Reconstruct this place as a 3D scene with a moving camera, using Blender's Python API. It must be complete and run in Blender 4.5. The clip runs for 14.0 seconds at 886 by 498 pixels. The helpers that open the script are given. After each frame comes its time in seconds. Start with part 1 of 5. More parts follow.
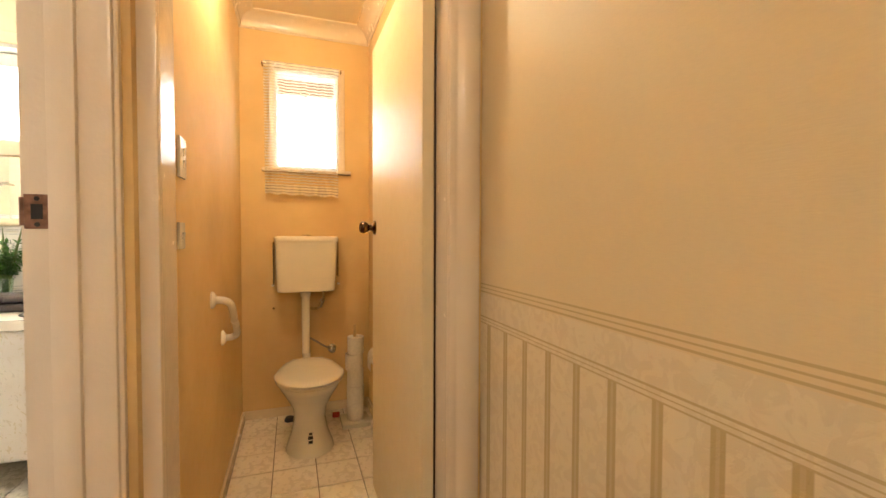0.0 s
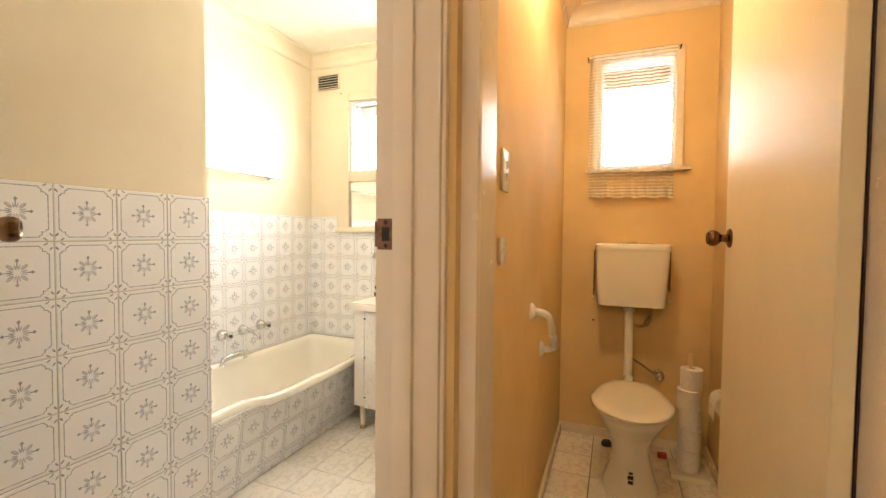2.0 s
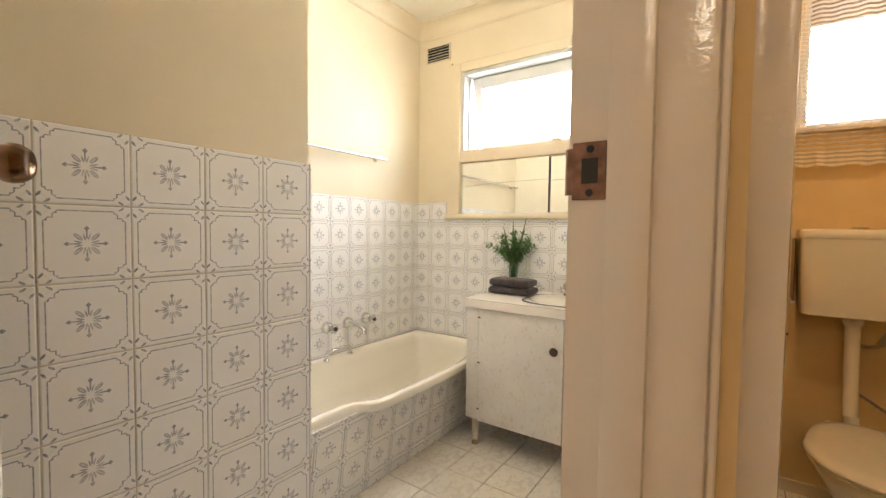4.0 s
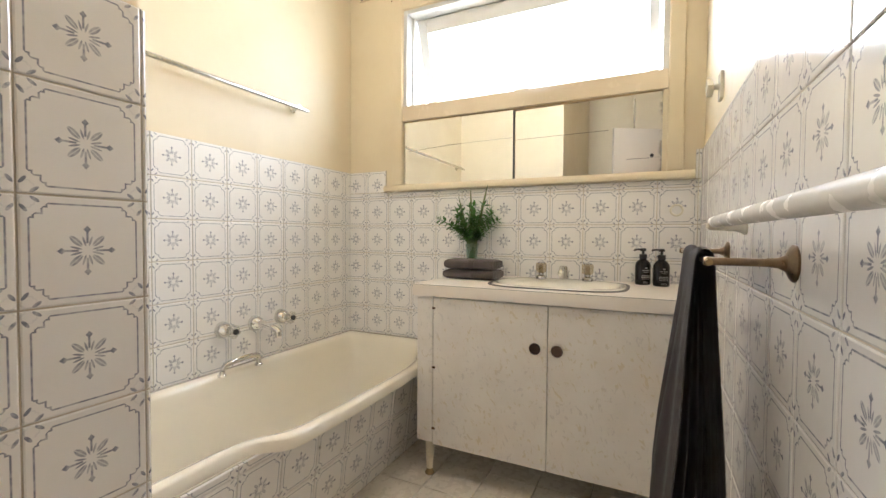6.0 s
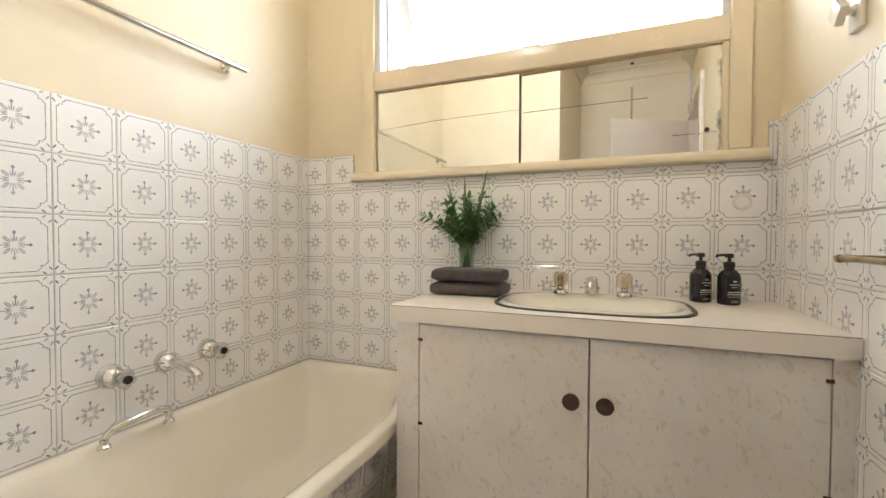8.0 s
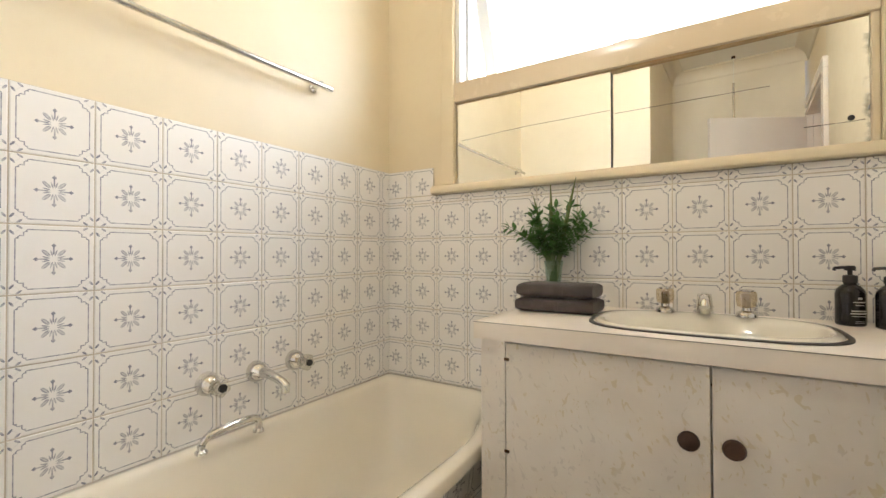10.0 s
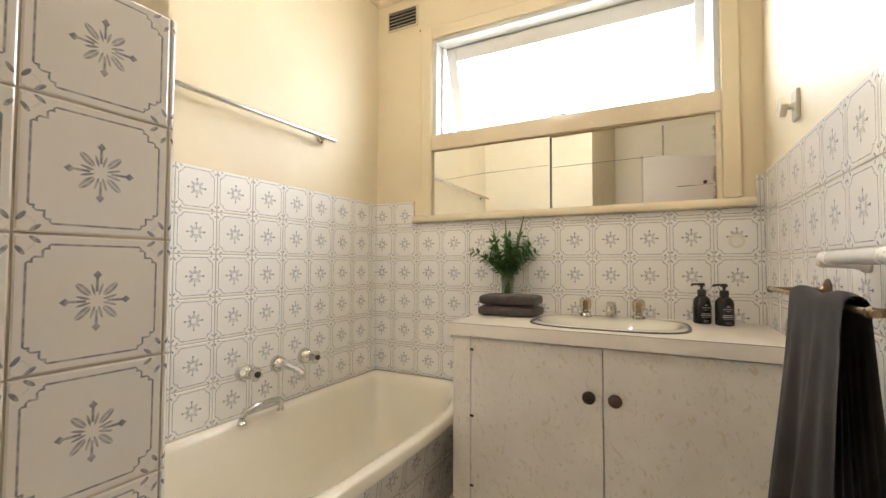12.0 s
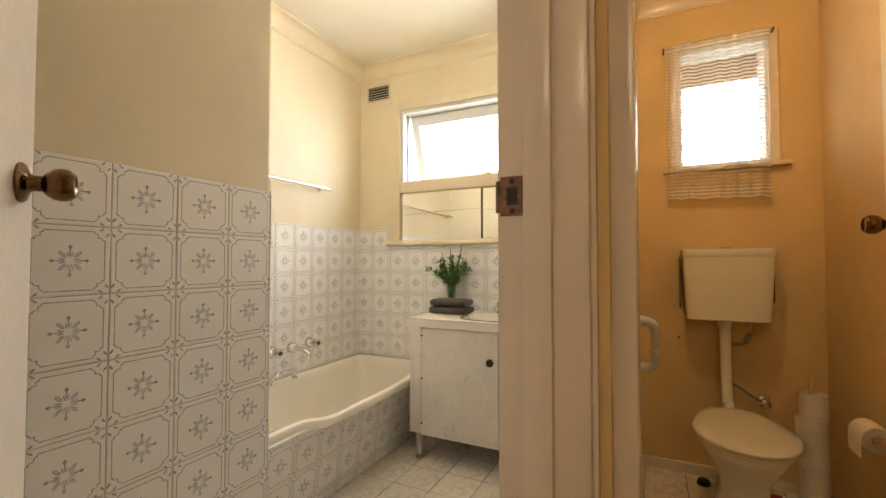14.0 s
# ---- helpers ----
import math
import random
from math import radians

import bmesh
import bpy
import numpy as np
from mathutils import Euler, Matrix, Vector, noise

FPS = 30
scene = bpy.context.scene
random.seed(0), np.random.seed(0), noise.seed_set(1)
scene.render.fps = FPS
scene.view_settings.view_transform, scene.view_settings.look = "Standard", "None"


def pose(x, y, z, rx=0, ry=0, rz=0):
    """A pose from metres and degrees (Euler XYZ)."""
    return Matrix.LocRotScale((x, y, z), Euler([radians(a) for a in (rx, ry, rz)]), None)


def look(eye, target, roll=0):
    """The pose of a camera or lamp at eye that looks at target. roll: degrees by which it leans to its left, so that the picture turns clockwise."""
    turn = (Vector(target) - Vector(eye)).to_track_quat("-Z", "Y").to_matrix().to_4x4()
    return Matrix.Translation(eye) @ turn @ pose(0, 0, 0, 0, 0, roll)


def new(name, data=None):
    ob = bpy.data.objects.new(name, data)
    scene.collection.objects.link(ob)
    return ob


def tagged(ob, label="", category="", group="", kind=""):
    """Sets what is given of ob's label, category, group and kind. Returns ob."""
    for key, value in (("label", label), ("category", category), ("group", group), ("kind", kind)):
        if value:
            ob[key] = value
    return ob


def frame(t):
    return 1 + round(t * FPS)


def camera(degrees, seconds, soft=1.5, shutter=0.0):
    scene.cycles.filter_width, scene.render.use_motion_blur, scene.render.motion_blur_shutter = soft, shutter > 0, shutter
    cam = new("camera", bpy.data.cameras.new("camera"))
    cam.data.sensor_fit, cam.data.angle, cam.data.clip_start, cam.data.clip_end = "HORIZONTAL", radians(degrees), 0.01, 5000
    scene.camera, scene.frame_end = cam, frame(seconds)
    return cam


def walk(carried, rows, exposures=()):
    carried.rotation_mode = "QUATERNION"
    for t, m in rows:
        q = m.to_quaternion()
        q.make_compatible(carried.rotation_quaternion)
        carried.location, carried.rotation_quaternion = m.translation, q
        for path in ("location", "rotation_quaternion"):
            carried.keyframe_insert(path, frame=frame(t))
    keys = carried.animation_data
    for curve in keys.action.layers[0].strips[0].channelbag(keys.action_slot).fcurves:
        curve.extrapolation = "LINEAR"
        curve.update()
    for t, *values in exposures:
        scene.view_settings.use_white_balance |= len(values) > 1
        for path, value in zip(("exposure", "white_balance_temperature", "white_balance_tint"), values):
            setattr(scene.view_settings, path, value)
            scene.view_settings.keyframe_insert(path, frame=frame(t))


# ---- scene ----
cam = camera(92.3, 14.0)
PATH = [
    (0, (-0.034, -0.037, 1.166), (0.635, 1.847, 1.108), 0.2),
    (0.5, (0.019, 0.076, 1.167), (0.383, 2.041, 1.1), 0.2),
    (1, (0.039, 0.156, 1.162), (0.096, 2.154, 1.095), 0.4),
    (1.5, (0.037, 0.197, 1.187), (-0.296, 2.168, 1.118), 0.3),
    (2, (-0.043, 0.19, 1.212), (-0.786, 2.045, 1.14), 0.5),
    (2.5, (-0.102, 0.19, 1.221), (-1.14, 1.898, 1.142), 0.8),
    (3, (-0.168, 0.26, 1.218), (-1.312, 1.899, 1.14), 0.8),
    (3.2, (-0.204, 0.306, 1.218), (-1.352, 1.942, 1.132), 0.8),
    (5.3, (-0.566, 0.736, 0.985), (-1.578, 2.46, 0.92), 0.6),
    (5.5, (-0.603, 0.778, 0.986), (-1.571, 2.527, 0.922), 0.6),
    (6, (-0.672, 0.897, 0.979), (-1.542, 2.696, 0.916), 0.4),
    (6.5, (-0.777, 0.995, 0.974), (-1.558, 2.835, 0.9), 0.2),
    (7, (-0.87, 1.113, 0.983), (-1.616, 2.967, 0.914), 0.3),
    (7.5, (-0.902, 1.217, 0.984), (-1.654, 3.069, 0.918), 0.1),
    (8, (-0.928, 1.323, 0.973), (-1.686, 3.174, 0.925), 0.2),
    (8.5, (-0.947, 1.373, 0.977), (-1.709, 3.222, 0.932), 0.3),
    (9, (-0.979, 1.402, 0.966), (-1.863, 3.195, 0.941), 0.0),
    (9.2, (-0.988, 1.404, 0.968), (-1.946, 3.159, 0.946), 0.1),
    (11.3, (-0.919, 1.169, 0.96), (-2.018, 2.838, 1.028), 0.1),
    (11.5, (-0.887, 1.118, 0.964), (-1.923, 2.827, 1.039), 0.1),
    (12, (-0.803, 0.97, 0.998), (-1.735, 2.738, 1.071), 0.2),
    (12.5, (-0.672, 0.799, 1.027), (-1.591, 2.574, 1.096), -0.0),
    (13, (-0.542, 0.66, 1.055), (-1.46, 2.436, 1.119), 0.0),
    (13.5, (-0.402, 0.502, 1.069), (-1.318, 2.279, 1.131), 0.1),
    (14, (-0.28, 0.297, 1.105), (-1.155, 2.095, 1.163), 0.0),
]
EXPOSURES = [(0.0, 1.0, 6350, 10), (1.5, 0.95, 6300, 10), (3.2, 0.62, 6200, 10), (5.4, 0.2, 5850, 10), (7.0, 0.24, 5800, 10), (9.2, 0.2, 5900, 10), (11.4, 0.16, 6050, 10),
             (12.5, 0.06, 6200, 10), (14.0, 0.02, 6600, 10)]
walk(cam, [(t, look(eye, target, roll)) for t, eye, target, roll in PATH], EXPOSURES)

# ---- light ----
world = bpy.data.worlds.new("sky")
world.use_nodes = True
scene.world = world
wn = world.node_tree
sky = wn.nodes.new("ShaderNodeTexSky")
sky.sky_type, sky.sun_disc = "NISHITA", False
sky.sun_elevation, sky.sun_rotation = radians(48), radians(200)
wn.nodes["Background"].inputs["Strength"].default_value = 0.12
wn.links.new(sky.outputs["Color"], wn.nodes["Background"].inputs["Color"])


def lamp(name, kind, energy, colour, matrix, **settings):
    data = bpy.data.lights.new(name, kind)
    data.energy, data.color = energy, colour
    if kind == "AREA":
        data.shape, data.size, data.size_y = "RECTANGLE", settings["size"], settings["size_y"]
    elif kind == "POINT":
        data.shadow_soft_size = settings["radius"]
    else:
        data.angle = settings["angle"]
    ob = new(name, data)
    ob.matrix_world = matrix
    return ob


lamp("sun", "SUN", 2.0, (1.0, 0.94, 0.86), look((0, 0, 10), (2.0, 5.0, 0.0)), angle=radians(0.5))
lamp("bath_window_daylight", "AREA", 57.0, (0.95, 0.96, 1.0), look((-1.25, 3.24, 2.02), (-1.25, 2.2, 1.84)), size=1.6, size_y=0.95)
lamp("bath_window_skylight", "AREA", 80.0, (0.86, 0.925, 1.0), look((0.22, 4.60, 3.85), (-1.25, 2.95, 1.90)), size=2.0, size_y=2.2)
lamp("toilet_window_daylight", "AREA", 3.0, (1.0, 0.95, 0.88), look((0.06, 3.40, 1.80), (0.06, 2.0, 1.70)), size=0.9, size_y=0.7)
lamp("bath_bulb_light", "POINT", 12.5, (1.0, 0.925, 0.84), pose(-1.45, 1.75, 2.41), radius=0.05)
lamp("toilet_bulb_light", "POINT", 12.5, (1.0, 0.78, 0.49), pose(-0.17, 1.76, 2.35), radius=0.05)
# added fill from behind the camera, brightens the hall and door posts
lamp("hall_fill_light", "POINT", 12.0, (1.0, 0.82, 0.60), pose(0.07, -1.15, 2.30), radius=0.06)


# ---- materials ----
class Nodes:
    """Short hand for a material's node tree."""

    def __init__(self, name):
        self.mat = bpy.data.materials.new(name)
        self.mat.use_nodes = True
        self.tree = self.mat.node_tree
        self.bsdf = self.tree.nodes["Principled BSDF"]
        self.out = self.tree.nodes["Material Output"]

    def node(self, kind, **inputs):
        return self.tree.nodes.new(kind)

    def put(self, socket, value):
        if isinstance(value, bpy.types.NodeSocket):
            self.tree.links.new(value, socket)
        else:
            socket.default_value = value

    def m(self, op, a, b=0.0, c=0.0):
        n = self.node("ShaderNodeMath")
        n.operation = op
        for socket, value in zip(n.inputs, (a, b, c)):
            self.put(socket, value)
        return n.outputs[0]

    def mix(self, fac, a, b):
        n = self.node("ShaderNodeMix")
        n.data_type = "RGBA"
        self.put(n.inputs[0], fac)
        self.put(n.inputs[6], a if isinstance(a, bpy.types.NodeSocket) else (*a, 1))
        self.put(n.inputs[7], b if isinstance(b, bpy.types.NodeSocket) else (*b, 1))
        return n.outputs[2]

    def coords(self, kind="Object"):
        n = self.node("ShaderNodeTexCoord")
        return n.outputs[kind]

    def xyz(self, vector):
        n = self.node("ShaderNodeSeparateXYZ")
        self.put(n.inputs[0], vector)
        return n.outputs[0], n.outputs[1], n.outputs[2]

    def scaled(self, vector, s):
        n = self.node("ShaderNodeMapping")
        self.put(n.inputs["Vector"], vector)
        n.inputs["Scale"].default_value = s
        return n.outputs[0]

    def noise(self, vector, scale, detail=4.0, rough=0.55, distort=0.0):
        n = self.node("ShaderNodeTexNoise")
        self.put(n.inputs["Vector"], vector)
        n.inputs["Scale"].default_value, n.inputs["Detail"].default_value = scale, detail
        n.inputs["Roughness"].default_value, n.inputs["Distortion"].default_value = rough, distort
        return n.outputs["Fac"]

    def ramp(self, fac, lo, hi, a=0.0, b=1.0):
        n = self.node("ShaderNodeMapRange")
        n.interpolation_type = "SMOOTHSTEP"
        self.put(n.inputs[0], fac)
        n.inputs[1].default_value, n.inputs[2].default_value = lo, hi
        n.inputs[3].default_value, n.inputs[4].default_value = a, b
        return n.outputs[0]

    def bump(self, height, strength, distance=0.01):
        n = self.node("ShaderNodeBump")
        n.inputs["Strength"].default_value, n.inputs["Distance"].default_value = strength, distance
        self.put(n.inputs["Height"], height)
        self.put(self.bsdf.inputs["Normal"], n.outputs[0])

    def done(self, colour, rough=0.5, metal=0.0, **more):
        b = self.bsdf.inputs
        self.put(b["Base Color"], colour if isinstance(colour, bpy.types.NodeSocket) else (*colour, 1))
        self.put(b["Roughness"], rough)
        self.put(b["Metallic"], metal)
        for key, value in more.items():
            self.put(b[key.replace("_", " ")], value)
        return self.mat


def paint(name, colour, rough=0.45, grime=0.12, fine=260.0, bump=0.06, shine=0.5):
    n = Nodes(name)
    p = n.coords()
    big = n.ramp(n.noise(p, 1.7, 5), 0.35, 0.7)
    small = n.noise(p, 23, 5)
    dark = tuple(c * (1 - grime * k) for c, k in zip(colour, (0.8, 1.0, 1.25)))
    col = n.mix(n.m("MULTIPLY", big, 0.8), colour, dark)
    col = n.mix(n.m("MULTIPLY", n.ramp(small, 0.55, 0.8), 0.25), col, dark)
    n.bump(n.noise(p, fine, 3), bump, 0.004)
    return n.done(col, n.ramp(small, 0.3, 0.75, rough - 0.06, rough + 0.08), 0.0, Specular_IOR_Level=shine)


def plain(name, colour, rough=0.5, metal=0.0, var=0.1, scale=30.0, bump=0.05, fine=400.0, **more):
    n = Nodes(name)
    p = n.coords()
    dark = tuple(c * (1 - var) for c in colour)
    col = n.mix(n.ramp(n.noise(p, scale, 4), 0.3, 0.75), colour, dark)
    if bump:
        n.bump(n.noise(p, fine, 3), bump, 0.002)
    r = n.ramp(n.noise(p, scale * 3, 4), 0.3, 0.7, max(rough - 0.05, 0.02), rough + 0.06)
    return n.done(col, r, metal, **more)


def tile_material(name, base, ink, grout_dirt=0.0):
    """A glazed white tile with a printed blue-grey frame, corner leaves and an eight-armed star."""
    n = Nodes(name)
    u, v, _ = n.xyz(n.coords("UV"))
    ax = n.m("ABSOLUTE", n.m("SUBTRACT", u, 0.5))
    ay = n.m("ABSOLUTE", n.m("SUBTRACT", v, 0.5))
    hi, lo = n.m("MAXIMUM", ax, ay), n.m("MINIMUM", ax, ay)

    def line(d, half, soft=0.004):
        return n.ramp(n.m("ABSOLUTE", d), half - soft, half + soft, 1.0, 0.0)

    def region(d, soft=0.006):
        return n.ramp(d, -soft, soft, 1.0, 0.0)

    # frame: a square with twice-stepped corners
    a = n.m("MAXIMUM", n.m("SUBTRACT", hi, 0.425), n.m("SUBTRACT", lo, 0.300))
    b = n.m("MAXIMUM", n.m("SUBTRACT", hi, 0.395), n.m("SUBTRACT", lo, 0.335))
    c = n.m("SUBTRACT", n.m("ADD", hi, lo), 0.715)
    frame_d = n.m("MAXIMUM", n.m("MINIMUM", a, b), c)
    ink_mask = line(frame_d, 0.0074)

    def leaf(px, py, dx, dy, long, wide):
        # an ellipse at (px, py) of the folded octant, pointing along (dx, dy)
        ex, ey = n.m("SUBTRACT", hi, px), n.m("SUBTRACT", lo, py)
        along = n.m("DIVIDE", n.m("ADD", n.m("MULTIPLY", ex, dx), n.m("MULTIPLY", ey, dy)), long)
        across = n.m("DIVIDE", n.m("SUBTRACT", n.m("MULTIPLY", ex, dy), n.m("MULTIPLY", ey, dx)), wide)
        r = n.m("ADD", n.m("MULTIPLY", along, along), n.m("MULTIPLY", across, across))
        return r

    ink_mask = n.m("MAXIMUM", ink_mask, n.ramp(leaf(0.458, 0.380, 0.60, 0.80, 0.040, 0.0155), 0.7, 1.2, 1.0, 0.0))
    ink_mask = n.m("MAXIMUM", ink_mask, n.m("MULTIPLY", line(n.m("SUBTRACT", leaf(0.447, 0.425, 0.7, 0.714, 0.052, 0.03), 1.0), 0.22, 0.1), 0.16))
    # star: four arrows and four open diagonal petals
    stem = n.m("MULTIPLY", region(n.m("SUBTRACT", lo, 0.009)), n.m("MULTIPLY", region(n.m("SUBTRACT", hi, 0.225)), region(n.m("SUBTRACT", 0.07, hi))))
    arrow = n.ramp(n.m("ADD", n.m("DIVIDE", n.m("ABSOLUTE", n.m("SUBTRACT", hi, 0.200)), 0.036), n.m("DIVIDE", lo, 0.030)), 0.8, 1.15, 1.0, 0.0)
    petal = leaf(0.090, 0.090, 0.7071, 0.7071, 0.066, 0.026)
    rib = n.ramp(n.m("ABSOLUTE", n.m("SUBTRACT", hi, lo)), 0.003, 0.010, 0.4, 1.0)
    petal_ink = n.m("MULTIPLY", n.ramp(petal, 0.7, 1.25, 0.85, 0.0), rib)
    side = n.ramp(leaf(0.088, 0.026, 0.96, 0.28, 0.050, 0.010), 0.6, 1.2, 0.85, 0.0)
    star = n.m("MAXIMUM", n.m("MAXIMUM", stem, arrow), n.m("MAXIMUM", petal_ink, side))
    ink_mask = n.m("MAXIMUM", ink_mask, star)
    p = n.coords()
    worn = n.ramp(n.noise(p, 90, 3), 0.3, 0.62, 0.55, 1.0)
    info = n.node("ShaderNodeObjectInfo")
    shade = n.mix(n.m("MULTIPLY", info.outputs["Random"], 0.5), base, tuple(k * 0.94 for k in base))
    shade = n.mix(n.m("MULTIPLY", n.ramp(n.noise(p, 14, 4), 0.45, 0.8), 0.3), shade, tuple(k * f for k, f in zip(base, (0.93, 0.89, 0.82))))
    col = n.mix(n.m("MULTIPLY", ink_mask, worn), shade, ink)
    n.bump(n.m("ADD", n.m("MULTIPLY", ink_mask, -0.5), n.noise(p, 26, 2)), 0.05, 0.004)
    return n.done(col, n.ramp(n.noise(p, 40, 3), 0.3, 0.7, 0.10, 0.2), 0.0, Coat_Weight=0.25, Coat_Roughness=0.06)


def floor_tile_material(name, base, dirt):
    n = Nodes(name)
    p = n.coords()
    info = n.node("ShaderNodeObjectInfo")
    col = n.mix(n.m("MULTIPLY", info.outputs["Random"], 0.8), base, tuple(k * 0.92 for k in base))
    col = n.mix(n.m("MULTIPLY", n.ramp(n.noise(p, 16, 6, 0.65), 0.45, 0.75), 0.13), col, dirt)
    n.bump(n.noise(p, 60, 4), 0.08, 0.004)
    return n.done(col, n.ramp(n.noise(p, 30, 4), 0.3, 0.7, 0.22, 0.4))


def wallpaper_material():
    """Embossed cream paper: plain above, a border between printed lines, broad satin stripes below."""
    n = Nodes("striped_dado_wallpaper")
    x, y, z = n.xyz(n.coords())
    p = n.coords()
    cream, buff, olive = (0.78, 0.645, 0.42), (0.80, 0.70, 0.52), (0.54, 0.42, 0.21)

    def band(lo, hi):
        return n.m("MULTIPLY", n.ramp(z, lo - 0.0006, lo + 0.0006), n.ramp(z, hi - 0.0006, hi + 0.0006, 1.0, 0.0))

    linen = n.noise(n.scaled(p, (60, 60, 420)), 1.0, 3)
    col = n.mix(n.m("MULTIPLY", n.ramp(linen, 0.35, 0.7), 0.25), cream, (0.70, 0.58, 0.37))
    damask = n.ramp(n.noise(p, 26, 3, 0.6, 1.2), 0.47, 0.56)
    paper = n.mix(n.m("MULTIPLY", damask, 0.35), buff, (0.66, 0.55, 0.38))
    below = n.ramp(z, 1.0095, 1.0105, 1.0, 0.0)
    col = n.mix(below, col, paper)
    k = n.m("FRACT", n.m("DIVIDE", n.m("ADD", y, 5.0), 0.0935))
    stripe = n.m("MULTIPLY", n.ramp(k, 0.0, 0.03), n.ramp(k, 0.22, 0.25, 1.0, 0.0))
    stripe = n.m("MULTIPLY", stripe, n.ramp(n.m("ABSOLUTE", n.m("SUBTRACT", k, 0.125)), 0.02, 0.04, 0.72, 0.95))
    col = n.mix(n.m("MULTIPLY", n.ramp(z, 0.927, 0.928, 1.0, 0.0), stripe), col, olive)
    lines = None
    for lo, hi in ((1.034, 1.038), (1.024, 1.027), (1.013, 1.017), (0.944, 0.948), (0.936, 0.938), (0.927, 0.930)):
        b = band(lo, hi)
        lines = b if lines is None else n.m("MAXIMUM", lines, b)
    col = n.mix(n.m("MULTIPLY", lines, 0.85), col, olive)
    n.bump(n.m("ADD", n.m("MULTIPLY", linen, 0.5), n.m("MULTIPLY", damask, n.m("MULTIPLY", below, 0.6))), 0.18, 0.004)
    return n.done(col, 0.48)


def laminate_material():
    """Off-white laminate with small golden crescents."""
    n = Nodes("flecked_cream_laminate")
    p = n.coords()
    x, y, z = n.xyz(p)
    swirl = n.m("MULTIPLY", n.m("SUBTRACT", n.noise(p, 7, 2), 0.5), 0.10)
    lay = n.node("ShaderNodeCombineXYZ")
    n.put(lay.inputs[0], n.m("ADD", n.m("MULTIPLY", x, 1.0), swirl))
    n.put(lay.inputs[1], y)
    n.put(lay.inputs[2], n.m("ADD", n.m("MULTIPLY", z, 0.62), n.m("MULTIPLY", x, 0.35)))
    arc = n.ramp(n.noise(lay.outputs[0], 78, 1.0, 0.4, 0.9), 0.615, 0.665)
    fade = n.ramp(n.noise(p, 30, 2), 0.36, 0.5)
    base = n.mix(n.ramp(n.noise(p, 5, 5), 0.35, 0.7), (0.82, 0.775, 0.71), (0.76, 0.705, 0.63))
    tint = n.mix(n.ramp(n.noise(p, 9, 2), 0.45, 0.6), (0.60, 0.50, 0.28), (0.58, 0.54, 0.50))
    col = n.mix(n.m("MULTIPLY", n.m("MULTIPLY", arc, fade), 0.46), base, tint)
    n.bump(n.noise(p, 300, 3), 0.03, 0.002)
    return n.done(col, n.ramp(n.noise(p, 20, 4), 0.3, 0.7, 0.28, 0.42))


def lace_material():
    """Open-weave net: thread bands that let light through the gaps between them."""
    n = Nodes("cream_open_weave_net")
    u, v, _ = n.xyz(n.coords("UV"))
    k = n.m("FRACT", n.m("MULTIPLY", v, 46.0))
    weft = n.m("MULTIPLY", n.ramp(k, 0.0, 0.12), n.ramp(k, 0.50, 0.66, 1.0, 0.0))
    h = n.m("FRACT", n.m("MULTIPLY", u, 150.0))
    warp = n.ramp(h, 0.25, 0.4, 1.0, 0.0)
    hem = n.m("MAXIMUM", n.ramp(v, 0.07, 0.075, 1.0, 0.0), n.ramp(v, 0.955, 0.96))
    cover = n.m("MINIMUM", n.m("ADD", n.m("ADD", n.m("MULTIPLY", weft, 0.74), n.m("MULTIPLY", warp, 0.26)), n.m("MULTIPLY", hem, 0.5)), 0.95)
    clear = n.node("ShaderNodeBsdfTransparent")
    thread = n.node("ShaderNodeBsdfDiffuse")
    thread.inputs["Color"].default_value = (0.80, 0.74, 0.62, 1)
    glow = n.node("ShaderNodeBsdfTranslucent")
    glow.inputs["Color"].default_value = (0.80, 0.74, 0.62, 1)
    both, full = n.node("ShaderNodeMixShader"), n.node("ShaderNodeMixShader")
    both.inputs[0].default_value = 0.4
    n.tree.links.new(thread.outputs[0], both.inputs[1])
    n.tree.links.new(glow.outputs[0], both.inputs[2])
    n.put(full.inputs[0], cover)
    n.tree.links.new(clear.outputs[0], full.inputs[1])
    n.tree.links.new(both.outputs[0], full.inputs[2])
    n.tree.links.new(full.outputs[0], n.out.inputs["Surface"])
    return n.mat


def glass_material(name, tint=(1, 1, 1), gloss=0.08):
    n = Nodes(name)
    clear, shine, mixed = n.node("ShaderNodeBsdfTransparent"), n.node("ShaderNodeBsdfGlossy"), n.node("ShaderNodeMixShader")
    clear.inputs["Color"].default_value = (*tint, 1)
    shine.inputs["Roughness"].default_value = 0.03
    mixed.inputs[0].default_value = gloss
    n.tree.links.new(clear.outputs[0], mixed.inputs[1])
    n.tree.links.new(shine.outputs[0], mixed.inputs[2])
    n.tree.links.new(mixed.outputs[0], n.out.inputs["Surface"])
    return n.mat


def mirror_material():
    n = Nodes("old_silvered_mirror")
    p = n.coords()
    x, y, z = n.xyz(p)
    spot = n.ramp(n.noise(p, 30, 5, 0.7), 0.66, 0.74)
    edge = n.ramp(n.m("SUBTRACT", n.m("SUBTRACT", x, 0.637), n.m("MULTIPLY", n.noise(p, 16, 4), 0.06)), -0.045, -0.02)
    bad = n.m("MULTIPLY", edge, n.ramp(n.noise(p, 45, 4), 0.40, 0.55))
    col = n.mix(bad, (0.82, 0.83, 0.80), (0.30, 0.30, 0.28))
    return n.done(col, n.m("ADD", 0.012, n.m("MULTIPLY", bad, 0.3)), 1.0)


